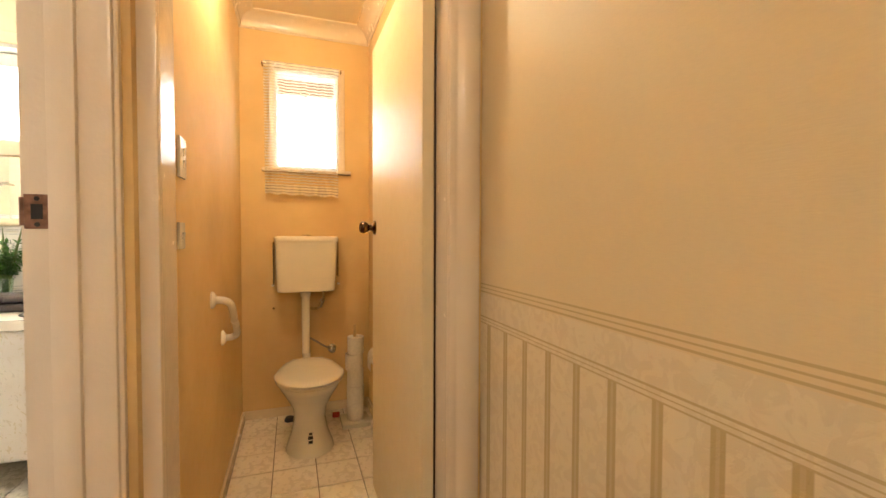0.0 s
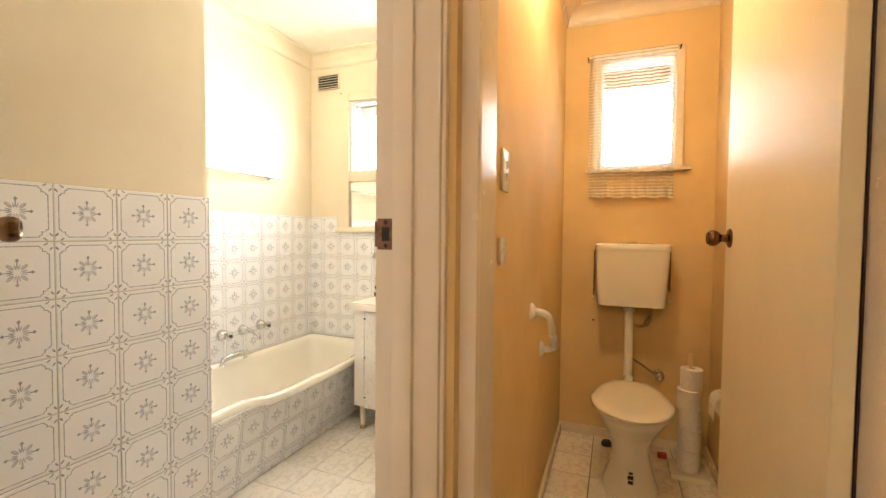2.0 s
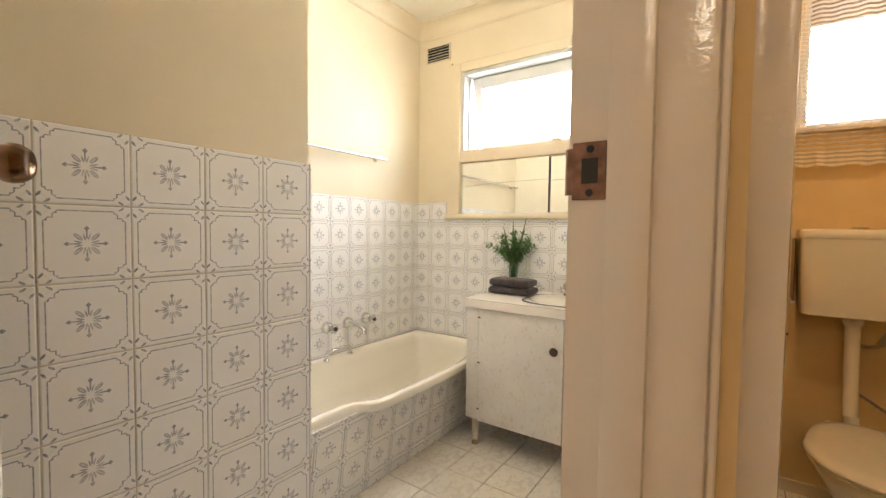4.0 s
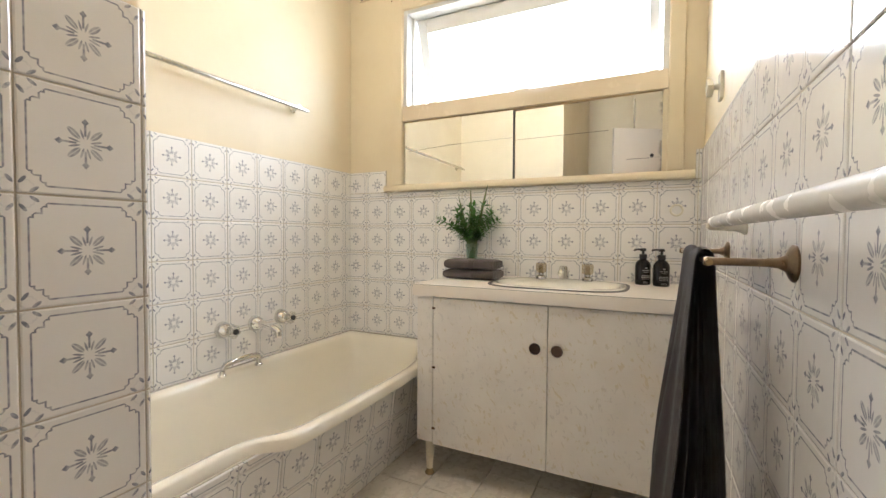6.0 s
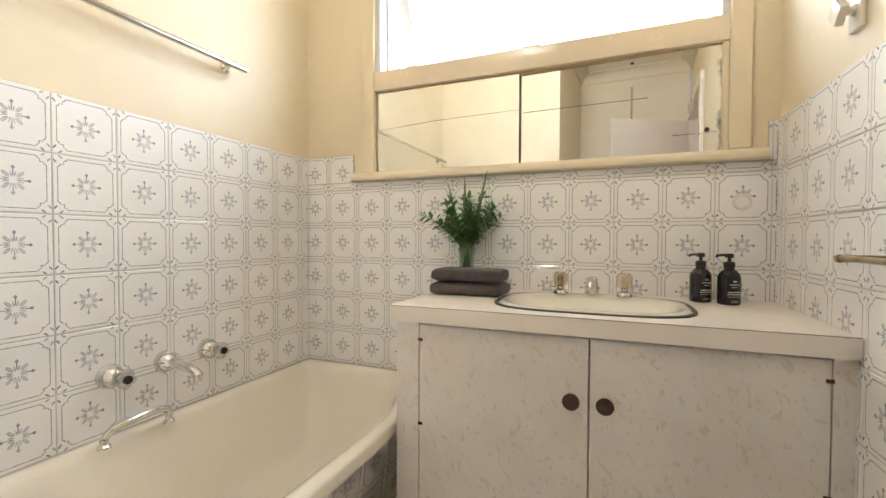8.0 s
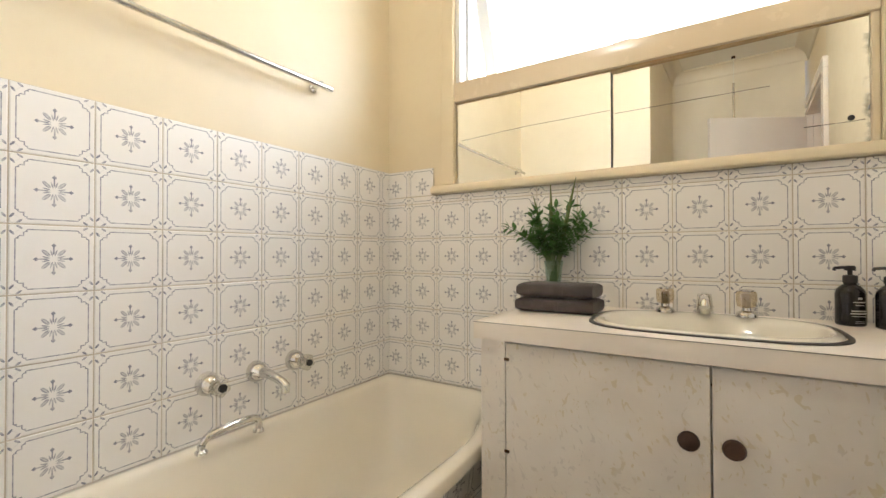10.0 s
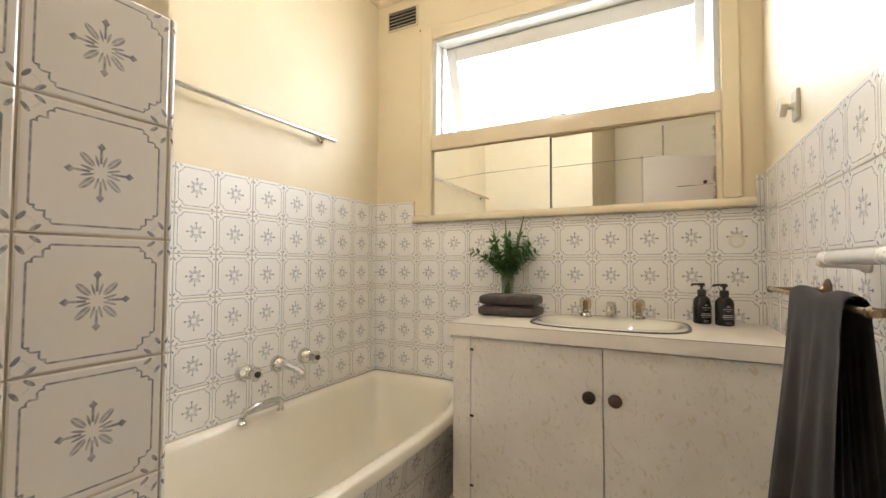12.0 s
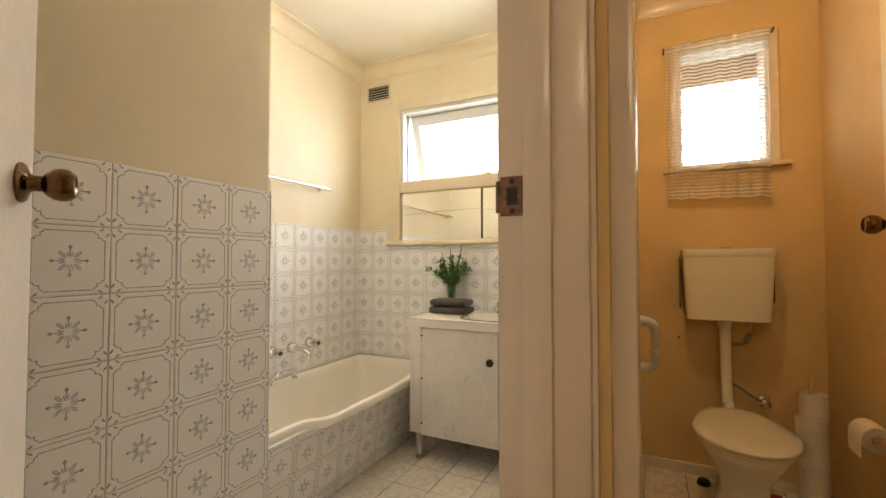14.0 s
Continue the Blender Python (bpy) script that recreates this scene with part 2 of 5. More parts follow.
def cloth_material(name, colour):
    n = Nodes(name)
    p = n.coords()
    loops = n.noise(p, 520, 2)
    col = n.mix(n.ramp(n.noise(p, 18, 4), 0.3, 0.7), colour, tuple(k * 0.72 for k in colour))
    n.bump(loops, 0.5, 0.004)
    return n.done(col, 0.95, 0.0, Sheen_Weight=0.2, Sheen_Roughness=0.5)


BATH_PAINT = paint("warm_cream_wall_paint", (0.78, 0.68, 0.485), 0.52)
RETURN_PAINT = BATH_PAINT
TOILET_PAINT = paint("ochre_cream_wall_paint", (0.74, 0.545, 0.275), 0.72, 0.16, shine=0.25)
CEILING_PAINT = paint("off_white_ceiling_paint", (0.85, 0.80, 0.67), 0.6)
TOILET_CEILING = paint("cream_ceiling_paint", (0.78, 0.64, 0.40), 0.6)
TRIM = paint("cream_gloss_trim_paint", (0.78, 0.67, 0.50), 0.22, 0.14, 120.0, 0.1)
JAMB = paint("yellowed_white_gloss_paint", (0.80, 0.71, 0.60), 0.2, 0.12, 110.0, 0.12)
DOOR_PAINT = paint("off_white_gloss_door_paint", (0.82, 0.74, 0.64), 0.16, 0.08, 60.0, 0.1)
TOILET_DOOR = paint("cream_gloss_door_paint", (0.80, 0.70, 0.50), 0.36, 0.08, 60.0, 0.08, shine=0.22)
SASH_PAINT = paint("white_window_paint", (0.66, 0.66, 0.64), 0.4)
WALLPAPER = wallpaper_material()
TILE = tile_material("printed_white_glazed_tile", (0.88, 0.855, 0.82), (0.25, 0.26, 0.31))
GROUT = plain("sandy_grout", (0.62, 0.54, 0.42), 0.85, 0, 0.25, 12)
FLOOR_TILE = floor_tile_material("off_white_floor_tile", (0.84, 0.77, 0.66), (0.60, 0.52, 0.41))
FLOOR_GROUT = plain("brown_floor_grout", (0.30, 0.24, 0.17), 0.9, 0, 0.3, 9)
BATH_GROUT = plain("grey_floor_grout", (0.60, 0.54, 0.46), 0.9, 0, 0.3, 9)
CARPET = plain("beige_hall_carpet", (0.42, 0.34, 0.24), 0.95, 0, 0.3, 90, 0.6, 500)
ENAMEL = plain("cream_bath_enamel", (0.90, 0.84, 0.71), 0.08, 0, 0.03, 4, 0.0, Coat_Weight=0.4, Coat_Roughness=0.04)
CERAMIC = plain("white_vitreous_china", (0.82, 0.78, 0.68), 0.1, 0, 0.03, 6, 0.0, Coat_Weight=0.4, Coat_Roughness=0.04)
PLASTIC = plain("ivory_plastic", (0.80, 0.75, 0.62), 0.2, 0, 0.03, 6, 0.0)
WHITE_PLASTIC = plain("white_plastic", (0.82, 0.80, 0.76), 0.24, 0, 0.03, 6, 0.0)
CHROME = plain("worn_chrome", (0.74, 0.73, 0.70), 0.1, 1.0, 0.2, 60, 0.02)
BRASS = plain("tarnished_brass", (0.42, 0.31, 0.17), 0.34, 1.0, 0.4, 50, 0.04)
BROWN_BRASS = plain("brown_tarnished_brass", (0.25, 0.18, 0.115), 0.32, 1.0, 0.4, 50, 0.04)
BRONZE = plain("antique_bronze", (0.20, 0.115, 0.06), 0.22, 1.0, 0.4, 50, 0.04)
STRIKE_METAL = plain("worn_brown_copper", (0.30, 0.16, 0.105), 0.45, 0.7, 0.45, 70, 0.1)
BLACK = plain("near_black", (0.015, 0.014, 0.014), 0.5)
RUST = plain("dark_rubber_seal", (0.05, 0.045, 0.04), 0.5, 0, 0.4, 60)
KNOB_WOOD = plain("dark_brown_knob", (0.065, 0.032, 0.018), 0.42, 0, 0.3, 40)
LAMINATE = laminate_material()
BENCH = plain("plain_cream_bench_laminate", (0.83, 0.765, 0.68), 0.44, 0, 0.06, 7, 0.03, 300)
LEG_PAINT = plain("cream_leg_paint", (0.72, 0.64, 0.48), 0.4, 0, 0.2, 30)
TOWEL = cloth_material("charcoal_towelling", (0.096, 0.078, 0.074))
LACE = lace_material()
PANE = glass_material("clear_window_pane", (0.97, 0.98, 0.98), 0.06)
VASE_GLASS = glass_material("green_tinted_glass", (0.80, 0.88, 0.82), 0.14)
CLEAR_GRIP = glass_material("clear_tap_plastic", (0.93, 0.92, 0.88), 0.22)
ACRYLIC = glass_material("amber_tinted_acrylic", (0.90, 0.82, 0.66), 0.25)
MIRROR = mirror_material()
LEAF = plain("dark_green_leaf", (0.09, 0.235, 0.045), 0.34, 0, 0.55, 40, 0.1)
BLADE = plain("olive_blade_leaf", (0.16, 0.21, 0.07), 0.4, 0, 0.35, 30, 0.1)
STALK = plain("green_stalk", (0.07, 0.13, 0.03), 0.5)
BOTTLE = plain("black_bottle_glass", (0.012, 0.009, 0.008), 0.1, 0, 0.2, 20, 0.0)
LABEL_INK = plain("pale_label_print", (0.55, 0.53, 0.50), 0.5)
PAPER = plain("white_tissue_paper", (0.80, 0.74, 0.64), 0.95, 0, 0.1, 60, 0.4, 350)
PINE = plain("pale_pine", (0.62, 0.44, 0.22), 0.5, 0, 0.25, 25)
BRICK = plain("buff_brick", (0.48, 0.34, 0.23), 0.9, 0, 0.35, 40, 0.5, 150)
EAVE = paint("brown_eave_paint", (0.30, 0.17, 0.10), 0.5)
GRASS = plain("dry_lawn", (0.12, 0.13, 0.05), 0.95, 0, 0.5, 6, 0.4, 60)
PIPE_GREY = plain("braided_steel_hose", (0.42, 0.38, 0.32), 0.3, 0.9, 0.3, 200, 0.3)
RED = plain("red_print", (0.42, 0.05, 0.035), 0.5)
HAZE = Nodes("bright_sky_haze")
HAZE.done((0.8, 0.8, 0.8), 1.0, 0, Emission_Color=(1.0, 0.98, 0.95, 1), Emission_Strength=5.5)
HAZE = HAZE.mat
BULB = Nodes("frosted_bulb_glass")
BULB.done((0.9, 0.85, 0.7), 0.4, 0, Emission_Color=(1.0, 0.66, 0.32, 1), Emission_Strength=6.0)
BULB = BULB.mat


# ---- mesh helpers ----
def box(bm, x0, x1, y0, y1, z0, z1):
    v = [bm.verts.new((x, y, z)) for x in (x0, x1) for y in (y0, y1) for z in (z0, z1)]
    for f in ((0, 1, 3, 2), (4, 6, 7, 5), (0, 4, 5, 1), (2, 3, 7, 6), (0, 2, 6, 4), (1, 5, 7, 3)):
        bm.faces.new([v[i] for i in f])
    return v


def boxes(*spans, bevel=0.0, segments=1):
    bm = bmesh.new()
    for s in spans:
        box(bm, *s)
    if bevel:
        bmesh.ops.bevel(bm, geom=bm.edges[:], offset=bevel, segments=segments, profile=0.6, affect="EDGES")
    return bm


def loft(loops, close_start=True, close_end=True, bm=None):
    """Skin of rings of equal counts of points."""
    bm = bm or bmesh.new()
    rings = [[bm.verts.new(p) for p in loop] for loop in loops]
    for a, b in zip(rings, rings[1:]):
        for i in range(len(a)):
            j = (i + 1) % len(a)
            bm.faces.new((a[i], a[j], b[j], b[i]))
    if close_start:
        bm.faces.new(rings[0][::-1])
    if close_end:
        bm.faces.new(rings[-1])
    bmesh.ops.recalc_face_normals(bm, faces=bm.faces[:])
    return bm


def ring(cx, cy, z, rx, ry, count=32, power=2.0):
    pts = []
    for i in range(count):
        a = math.tau * i / count
        c, s = math.cos(a), math.sin(a)
        k = (abs(c) ** power + abs(s) ** power) ** (-1 / power)
        pts.append((cx + rx * k * c, cy + ry * k * s, z))
    return pts


def lathe(profile, count=24, centre=(0, 0)):
    return loft([ring(centre[0], centre[1], z, max(r, 0.0004), max(r, 0.0004), count) for r, z in profile])


def tube(points, radius, count=12, bm=None, radii=None):
    pts = [Vector(p) for p in points]
    loops, up = [], Vector((0.123, 0.31, 0.94)).normalized()
    for i, p in enumerate(pts):
        d = (pts[min(i + 1, len(pts) - 1)] - pts[max(i - 1, 0)]).normalized()
        side = d.cross(up)
        side = side.normalized() if side.length > 1e-4 else Vector((1, 0, 0))
        over = side.cross(d)
        r = radii[i] if radii else radius
        loops.append([p + r * (math.cos(math.tau * k / count) * side + math.sin(math.tau * k / count) * over) for k in range(count)])
    return loft(loops, bm=bm)


def bend(points, steps=6):
    """A smooth curve through points."""
    pts = [Vector(p) for p in points]
    out = []
    for i in range(len(pts) - 1):
        a, b, c, d = pts[max(i - 1, 0)], pts[i], pts[i + 1], pts[min(i + 2, len(pts) - 1)]
        for k in range(steps):
            t = k / steps
            out.append(0.5 * ((2 * b) + (c - a) * t + (2 * a - 5 * b + 4 * c - d) * t * t + (3 * b - a - 3 * c + d) * t**3))
    return out + [pts[-1]]


def mesh_of(name, bm, material, smooth=None):
    data = bpy.data.meshes.new(name)
    if smooth is not None:
        for f in bm.faces:
            f.smooth = True
    bm.to_mesh(data)
    bm.free()
    if smooth is not None:
        data.set_sharp_from_angle(angle=radians(smooth))
    data.materials.append(material)
    return data


def part(name, bm, material, parent=None, label="", smooth=35):
    ob = new(name, mesh_of(name, bm, material, smooth))
    if parent:
        ob.parent = parent
    return tagged(ob, label)


def structure(name, bm, material, label, category):
    ob = new(name, mesh_of(name, bm, material, 30))
    return tagged(ob, label, category, kind="structure")


def thing(name, label, category, group=""):
    return tagged(new(name), label, category, group)


def turned(bm, m):
    bmesh.ops.transform(bm, matrix=m, verts=bm.verts[:])
    return bm


# ---- plan, in metres ----
BX0, BX1, BY1 = -2.24, -0.478, 2.90       # bathroom west and east faces, window wall
RX, RY = -1.41, 1.303                      # projecting wall beside the door and its corner
TX0, TX1 = -0.335, 0.465                   # toilet west and east faces
SY = 0.15                                  # bathroom south face
TY = 1.05                                  # toilet door wall, hall side
CEIL, HEAD = 2.55, 2.02
TILE_TOP, PU, PV = 1.335, 0.149, 0.1520

# ---- walls, floors, ceilings ----
structure("wall_bath_west", boxes((BX0 - 0.1, BX0, 1.2, BY1, 0, CEIL)), BATH_PAINT, "cream painted plaster wall above the bath", "wall")
WX0, WX1, WZ0, WZ1 = -1.885, -0.612, 1.64, 2.185
structure("wall_bath_north", boxes(
    (BX0 - 0.1, WX0, BY1, 3.05, 0, CEIL), (WX1, -0.41, BY1, 3.05, 0, CEIL),
    (WX0, WX1, BY1, 3.05, 0, 1.255), (WX0, WX1, BY1 + 0.030, 3.05, 1.255, WZ0), (WX0, WX1, BY1, 3.05, WZ1, CEIL)),
    BATH_PAINT, "cream painted wall with the wide window", "wall")
structure("wall_bath_east", boxes((BX1, -0.405, 0.985, BY1, 0, CEIL)), BATH_PAINT, "cream painted partition between bathroom and toilet", "wall")
structure("wall_bath_return", boxes((RX - 0.12, RX, SY, RY, 0, CEIL)), RETURN_PAINT, "cream painted projecting wall beside the bath", "wall")
structure("wall_bath_foot", boxes((BX0 - 0.1, RX - 0.12, RY - 0.1, RY, 0, CEIL)), BATH_PAINT, "cream painted wall at the end of the bath", "wall")
structure("wall_bath_south", boxes((RX - 0.12, -0.5, SY - 0.1, SY, 0, CEIL)), BATH_PAINT, "cream painted wall behind the open door", "wall")
NEAR_JAMB = 0.19
structure("wall_hall_west", boxes((BX1, -0.345, -2.2, NEAR_JAMB - 0.02, 0, CEIL), (BX1, -0.345, NEAR_JAMB - 0.02, 0.985, HEAD + 0.02, CEIL)),
          WALLPAPER, "papered hall wall with the bathroom doorway", "wall")
structure("wall_hall_east", boxes((TX1, TX1 + 0.1, -2.2, TY, 0, CEIL)), WALLPAPER, "cream wallpaper with a border and striped dado", "wall")
structure("wall_hall_south", boxes((-0.345, TX1, -2.3, -2.2, 0, CEIL)), WALLPAPER, "papered wall closing the hall", "wall")
structure("wall_toilet_west", boxes((-0.405, TX0, 0.985, BY1, 0, CEIL)), TOILET_PAINT, "ochre painted side wall of the toilet", "wall")
structure("wall_toilet_east", boxes((TX1, TX1 + 0.1, TY, BY1, 0, CEIL)), TOILET_PAINT, "ochre painted side wall of the toilet", "wall")
VX0, VX1, VZ0, VZ1 = -0.135, 0.262, 1.605, 2.235
structure("wall_toilet_north", boxes(
    (-0.41, VX0, BY1, 3.05, 0, CEIL), (VX1, TX1 + 0.1, BY1, 3.05, 0, CEIL), (VX0, VX1, BY1, 3.05, 0, VZ0), (VX0, VX1, BY1, 3.05, VZ1, CEIL)),
    TOILET_PAINT, "ochre painted wall with the small window", "wall")
structure("wall_toilet_south", boxes((0.377, TX1, TY, TY + 0.1, 0, CEIL), (TX0, 0.377, TY, TY + 0.1, HEAD + 0.02, CEIL)),
          TOILET_PAINT, "painted wall round the toilet doorway", "wall")
structure("floor_bath", boxes((BX0, BX1, SY, BY1, -0.06, -0.010)), BATH_GROUT, "grey grout bed of the bathroom floor", "floor")
structure("floor_toilet", boxes((TX0, TX1, TY, BY1, -0.06, -0.010)), FLOOR_GROUT, "brown grout bed of the toilet floor", "floor")
structure("floor_hall", boxes((-0.345, TX1, -2.2, TY, -0.06, -0.004), (BX1, -0.345, NEAR_JAMB, 0.985, -0.06, -0.004)), CARPET, "beige carpet in the hall", "floor")
structure("ceiling_bath", boxes((BX0 - 0.1, -0.41, SY - 0.1, 3.05, CEIL, CEIL + 0.08)), CEILING_PAINT, "off-white painted ceiling", "ceiling")
structure("ceiling_toilet", boxes((-0.41, TX1 + 0.1, TY, 3.05, CEIL, CEIL + 0.08)), TOILET_CEILING, "cream painted ceiling", "ceiling")
structure("ceiling_hall", boxes((-0.41, TX1 + 0.1, -2.3, TY, CEIL, CEIL + 0.08), (BX1, -0.41, -2.3, SY - 0.1, CEIL, CEIL + 0.08)), TOILET_CEILING, "cream painted hall ceiling", "ceiling")


def cornice(a, b, inward, material):
    """A cove along the top of a wall from a to b; inward is the horizontal way into the room."""
    profile = [(0, -0.095), (0.006, -0.095), (0.008, -0.088)]
    profile += [(0.012 + 0.066 * (1 - math.cos(k * math.pi / 16)), -0.084 + 0.072 * math.sin(k * math.pi / 16)) for k in range(9)]
    profile += [(0.088, -0.008), (0.088, 0.0), (0, 0)]
    loops = [[(p[0] + inward[0] * u, p[1] + inward[1] * u, CEIL + w) for u, w in profile] for p in (a, b)]
    return structure("cornice", loft(loops), material, "coved plaster cornice", "cornice")


for a, b, n_in, mat in (
        ((BX0, RY), (BX0, BY1), (1, 0), BATH_PAINT), ((BX0, BY1), (BX1, BY1), (0, -1), BATH_PAINT), ((BX1, SY), (BX1, BY1), (-1, 0), BATH_PAINT),
        ((RX, SY), (RX, RY), (1, 0), BATH_PAINT), ((BX0, RY), (RX, RY), (0, 1), BATH_PAINT), ((RX, SY), (BX1, SY), (0, 1), BATH_PAINT),
        ((TX0, TY + 0.1), (TX0, BY1), (1, 0), TRIM), ((TX1, TY + 0.1), (TX1, BY1), (-1, 0), TRIM), ((TX0, BY1), (TX1, BY1), (0, -1), TRIM),
        ((TX1, -2.2), (TX1, TY), (-1, 0), TRIM)):
    cornice(a, b, n_in, mat)


def skirting(span, label="cream gloss skirting board"):
    structure("baseboard", boxes(span, bevel=0.004), TRIM, label, "baseboard")


skirting((TX0, TX1, BY1 - 0.014, BY1, -0.009, 0.052))
skirting((TX0, TX0 + 0.014, TY + 0.12, BY1 - 0.014, -0.009, 0.052))
skirting((TX1 - 0.014, TX1, TY + 0.12, BY1 - 0.014, -0.009, 0.052))
skirting((TX1 - 0.016, TX1, -2.2, TY - 0.02, -0.004, 0.11))


# ---- door frames ----
def moulding(name, x_edges, depths, y_wall, z0, z1, parent):
    """An upright architrave on a wall that faces -y: stepped and rounded profile."""
    loop = [(x_edges[0], y_wall)] + [(x, y_wall - d) for x, d in zip(x_edges, depths)] + [(x_edges[-1], y_wall)]
    return part(name, loft([[(x, y, z) for x, y in loop] for z in (z0, z1)]), JAMB, parent, smooth=40)


bath_frame = tagged(new("door_1_frame"), "yellowed white gloss door frame of the bathroom", "door frame", kind="structure")
lining = [(-0.503, 0.962), (-0.4595, 0.962), (-0.4585, 0.950), (-0.4565, 0.949), (-0.4175, 0.949), (-0.4155, 0.950), (-0.4145, 0.961), (-0.368, 0.961), (-0.362, 0.963),
          (-0.360, 0.968), (-0.360, 0.985), (-0.503, 0.985)]
part("jamb", loft([[(x, y, z) for x, y in lining] for z in (-0.004, HEAD)]), JAMB, bath_frame)
part("jamb", boxes((-0.503, -0.345, NEAR_JAMB - 0.02, NEAR_JAMB, -0.004, HEAD), (-0.4585, -0.4155, NEAR_JAMB, NEAR_JAMB + 0.012, -0.004, HEAD)), JAMB, bath_frame)
part("head", boxes((-0.503, -0.345, NEAR_JAMB - 0.02, 0.985, HEAD, HEAD + 0.02)), JAMB, bath_frame)
# cover strip on the hall side, facing the passage, and on the bathroom side
part("architrave", boxes((-0.360, -0.3515, 0.9685, TY - 0.0285, -0.004, HEAD + 0.06), bevel=0.002), JAMB, bath_frame)
part("architrave", boxes((-0.503, BX1, 0.987, 1.055, -0.004, HEAD + 0.06), bevel=0.004), JAMB, bath_frame)
part("architrave", boxes((-0.503, BX1, NEAR_JAMB - 0.04, NEAR_JAMB - 0.021, -0.004, HEAD + 0.02), bevel=0.003), JAMB, bath_frame)
part("architrave", boxes((-0.503, BX1, NEAR_JAMB - 0.04, 1.055, HEAD + 0.061, HEAD + 0.13), bevel=0.004), JAMB, bath_frame)
part("architrave", boxes((-0.345, -0.330, NEAR_JAMB - 0.085, NEAR_JAMB - 0.01, -0.004, HEAD + 0.08), bevel=0.004), JAMB, bath_frame)

strike = tagged(new("strike_plate"), "worn copper strike plate screwed to the jamb", "strike plate")
part("plate", boxes((-0.4985, -0.4615, 0.9595, 0.9615, 1.178, 1.242), bevel=0.0008), STRIKE_METAL, strike)
part("lip", loft([[(-0.4985 - u, 0.9600 + w, z) for u, w in ((0, -0.0006), (0.006, 0.0006), (0.010, 0.006), (0.0085, 0.007), (0.005, 0.0022), (0, 0.001))] for z in (1.184, 1.236)]), STRIKE_METAL, strike)
# no hole is cut: a black patch gives the dark of the latch hole
part("latch_hole_shade", boxes((-0.488, -0.470, 0.9588, 0.9594, 1.196, 1.224), bevel=0.0002), BLACK, strike)
for zz in (1.186, 1.234):
    part("screw", turned(lathe([(0.0045, 0.0), (0.004, 0.0012), (0.0, 0.0014)], 10), pose(-0.479, 0.9595, zz, 90)), BLACK, strike)

toilet_frame = tagged(new("door_2_frame"), "cream gloss door frame of the toilet", "door frame", kind="structure")
TL, TR = -0.298, 0.361
part("jamb", boxes((TX0, TL, TY - 0.02, TY + 0.105, -0.004, HEAD), bevel=0.003), JAMB, toilet_frame)
part("jamb", boxes((TR, 0.377, TY - 0.008, TY + 0.105, -0.004, HEAD), bevel=0.002), JAMB, toilet_frame)
part("head", boxes((TX0, 0.377, TY - 0.008, TY + 0.105, HEAD, HEAD + 0.02)), JAMB, toilet_frame)
moulding("architrave", (-0.351, -0.347, -0.338, -0.330, -0.314, -0.308, -0.300, -0.2985), (0.028, 0.033, 0.035, 0.034, 0.034, 0.036, 0.034, 0.028), TY, -0.004, HEAD + 0.02, toilet_frame)
moulding("architrave", (0.3635, 0.366, 0.376, 0.383, 0.391, 0.396, 0.431, 0.438, 0.449, 0.457), (0.010, 0.015, 0.017, 0.015, 0.015, 0.019, 0.020, 0.017, 0.015, 0.006), TY, -0.004, HEAD + 0.02, toilet_frame)
part("architrave", boxes((-0.345, 0.451, TY - 0.022, TY, HEAD + 0.021, HEAD + 0.09), bevel=0.004), JAMB, toilet_frame)
# shadow of the hinge gap, put in as a thin dark brown strip
part("hinge_gap_shade", boxes((0.3575, 0.3607, TY + 0.088, TY + 0.094, 0.0, HEAD - 0.004)), KNOB_WOOD, toilet_frame, "dark brown strip standing in for the hinge gap's shadow")
for zz in (0.25, 1.82):
    hinge = part("hinge", turned(lathe([(0.006, 0.0), (0.006, 0.09)], 10), pose(0.347, TY + 0.092, zz)), JAMB, toilet_frame, "painted butt hinge")


# ---- doors ----
def knob(parent, m, label):
    """A ball knob on a round rose, along local +z from the door face."""
    k = part("knob", turned(lathe([(0.0315, 0.0), (0.0315, 0.003), (0.028, 0.007), (0.016, 0.011), (0.0125, 0.016), (0.0125, 0.027), (0.018, 0.031), (0.0245, 0.040),
                                   (0.0265, 0.049), (0.0255, 0.058), (0.021, 0.065), (0.019, 0.067), (0.0155, 0.0645), (0.0, 0.064)], 28), m), BRONZE, parent, label)
    return k


door1 = tagged(new("door_1"), "off-white gloss flush door standing open into the bathroom", "door", kind="structure")
hx, hy, ex, ey = -0.497, 0.205, -1.103, 0.596
wide = math.hypot(ex - hx, ey - hy)
door1.matrix_world = pose(hx, hy, 0.0, 0, 0, math.degrees(math.atan2(ey - hy, ex - hx)))
part("leaf", boxes((0, wide, 0.0, 0.035, 0.006, 2.005), bevel=0.002), DOOR_PAINT, door1)
knob(door1, pose(wide - 0.058, 0.0, 1.213, 90) @ Matrix.Scale(0.88, 4), "worn bronze ball knob")
knob(door1, pose(wide - 0.058, 0.035, 1.213, -90) @ Matrix.Scale(0.88, 4), "worn bronze ball knob")
part("latch", boxes((wide - 0.001, wide + 0.001, 0.006, 0.029, 1.185, 1.241)), BRASS, door1, "brass latch plate")

door2 = tagged(new("door_2"), "cream gloss flush door standing open into the toilet", "door", kind="structure")
door2.matrix_world = pose(0.319, TY + 0.085, 0.0, 0, 0, 90.3)
part("leaf", boxes((0, 0.775, -0.035, 0.0, 0.008, 2.005), bevel=0.002), TOILET_DOOR, door2)
knob(door2, pose(0.715, 0.0, 1.205, -90), "worn bronze ball knob")
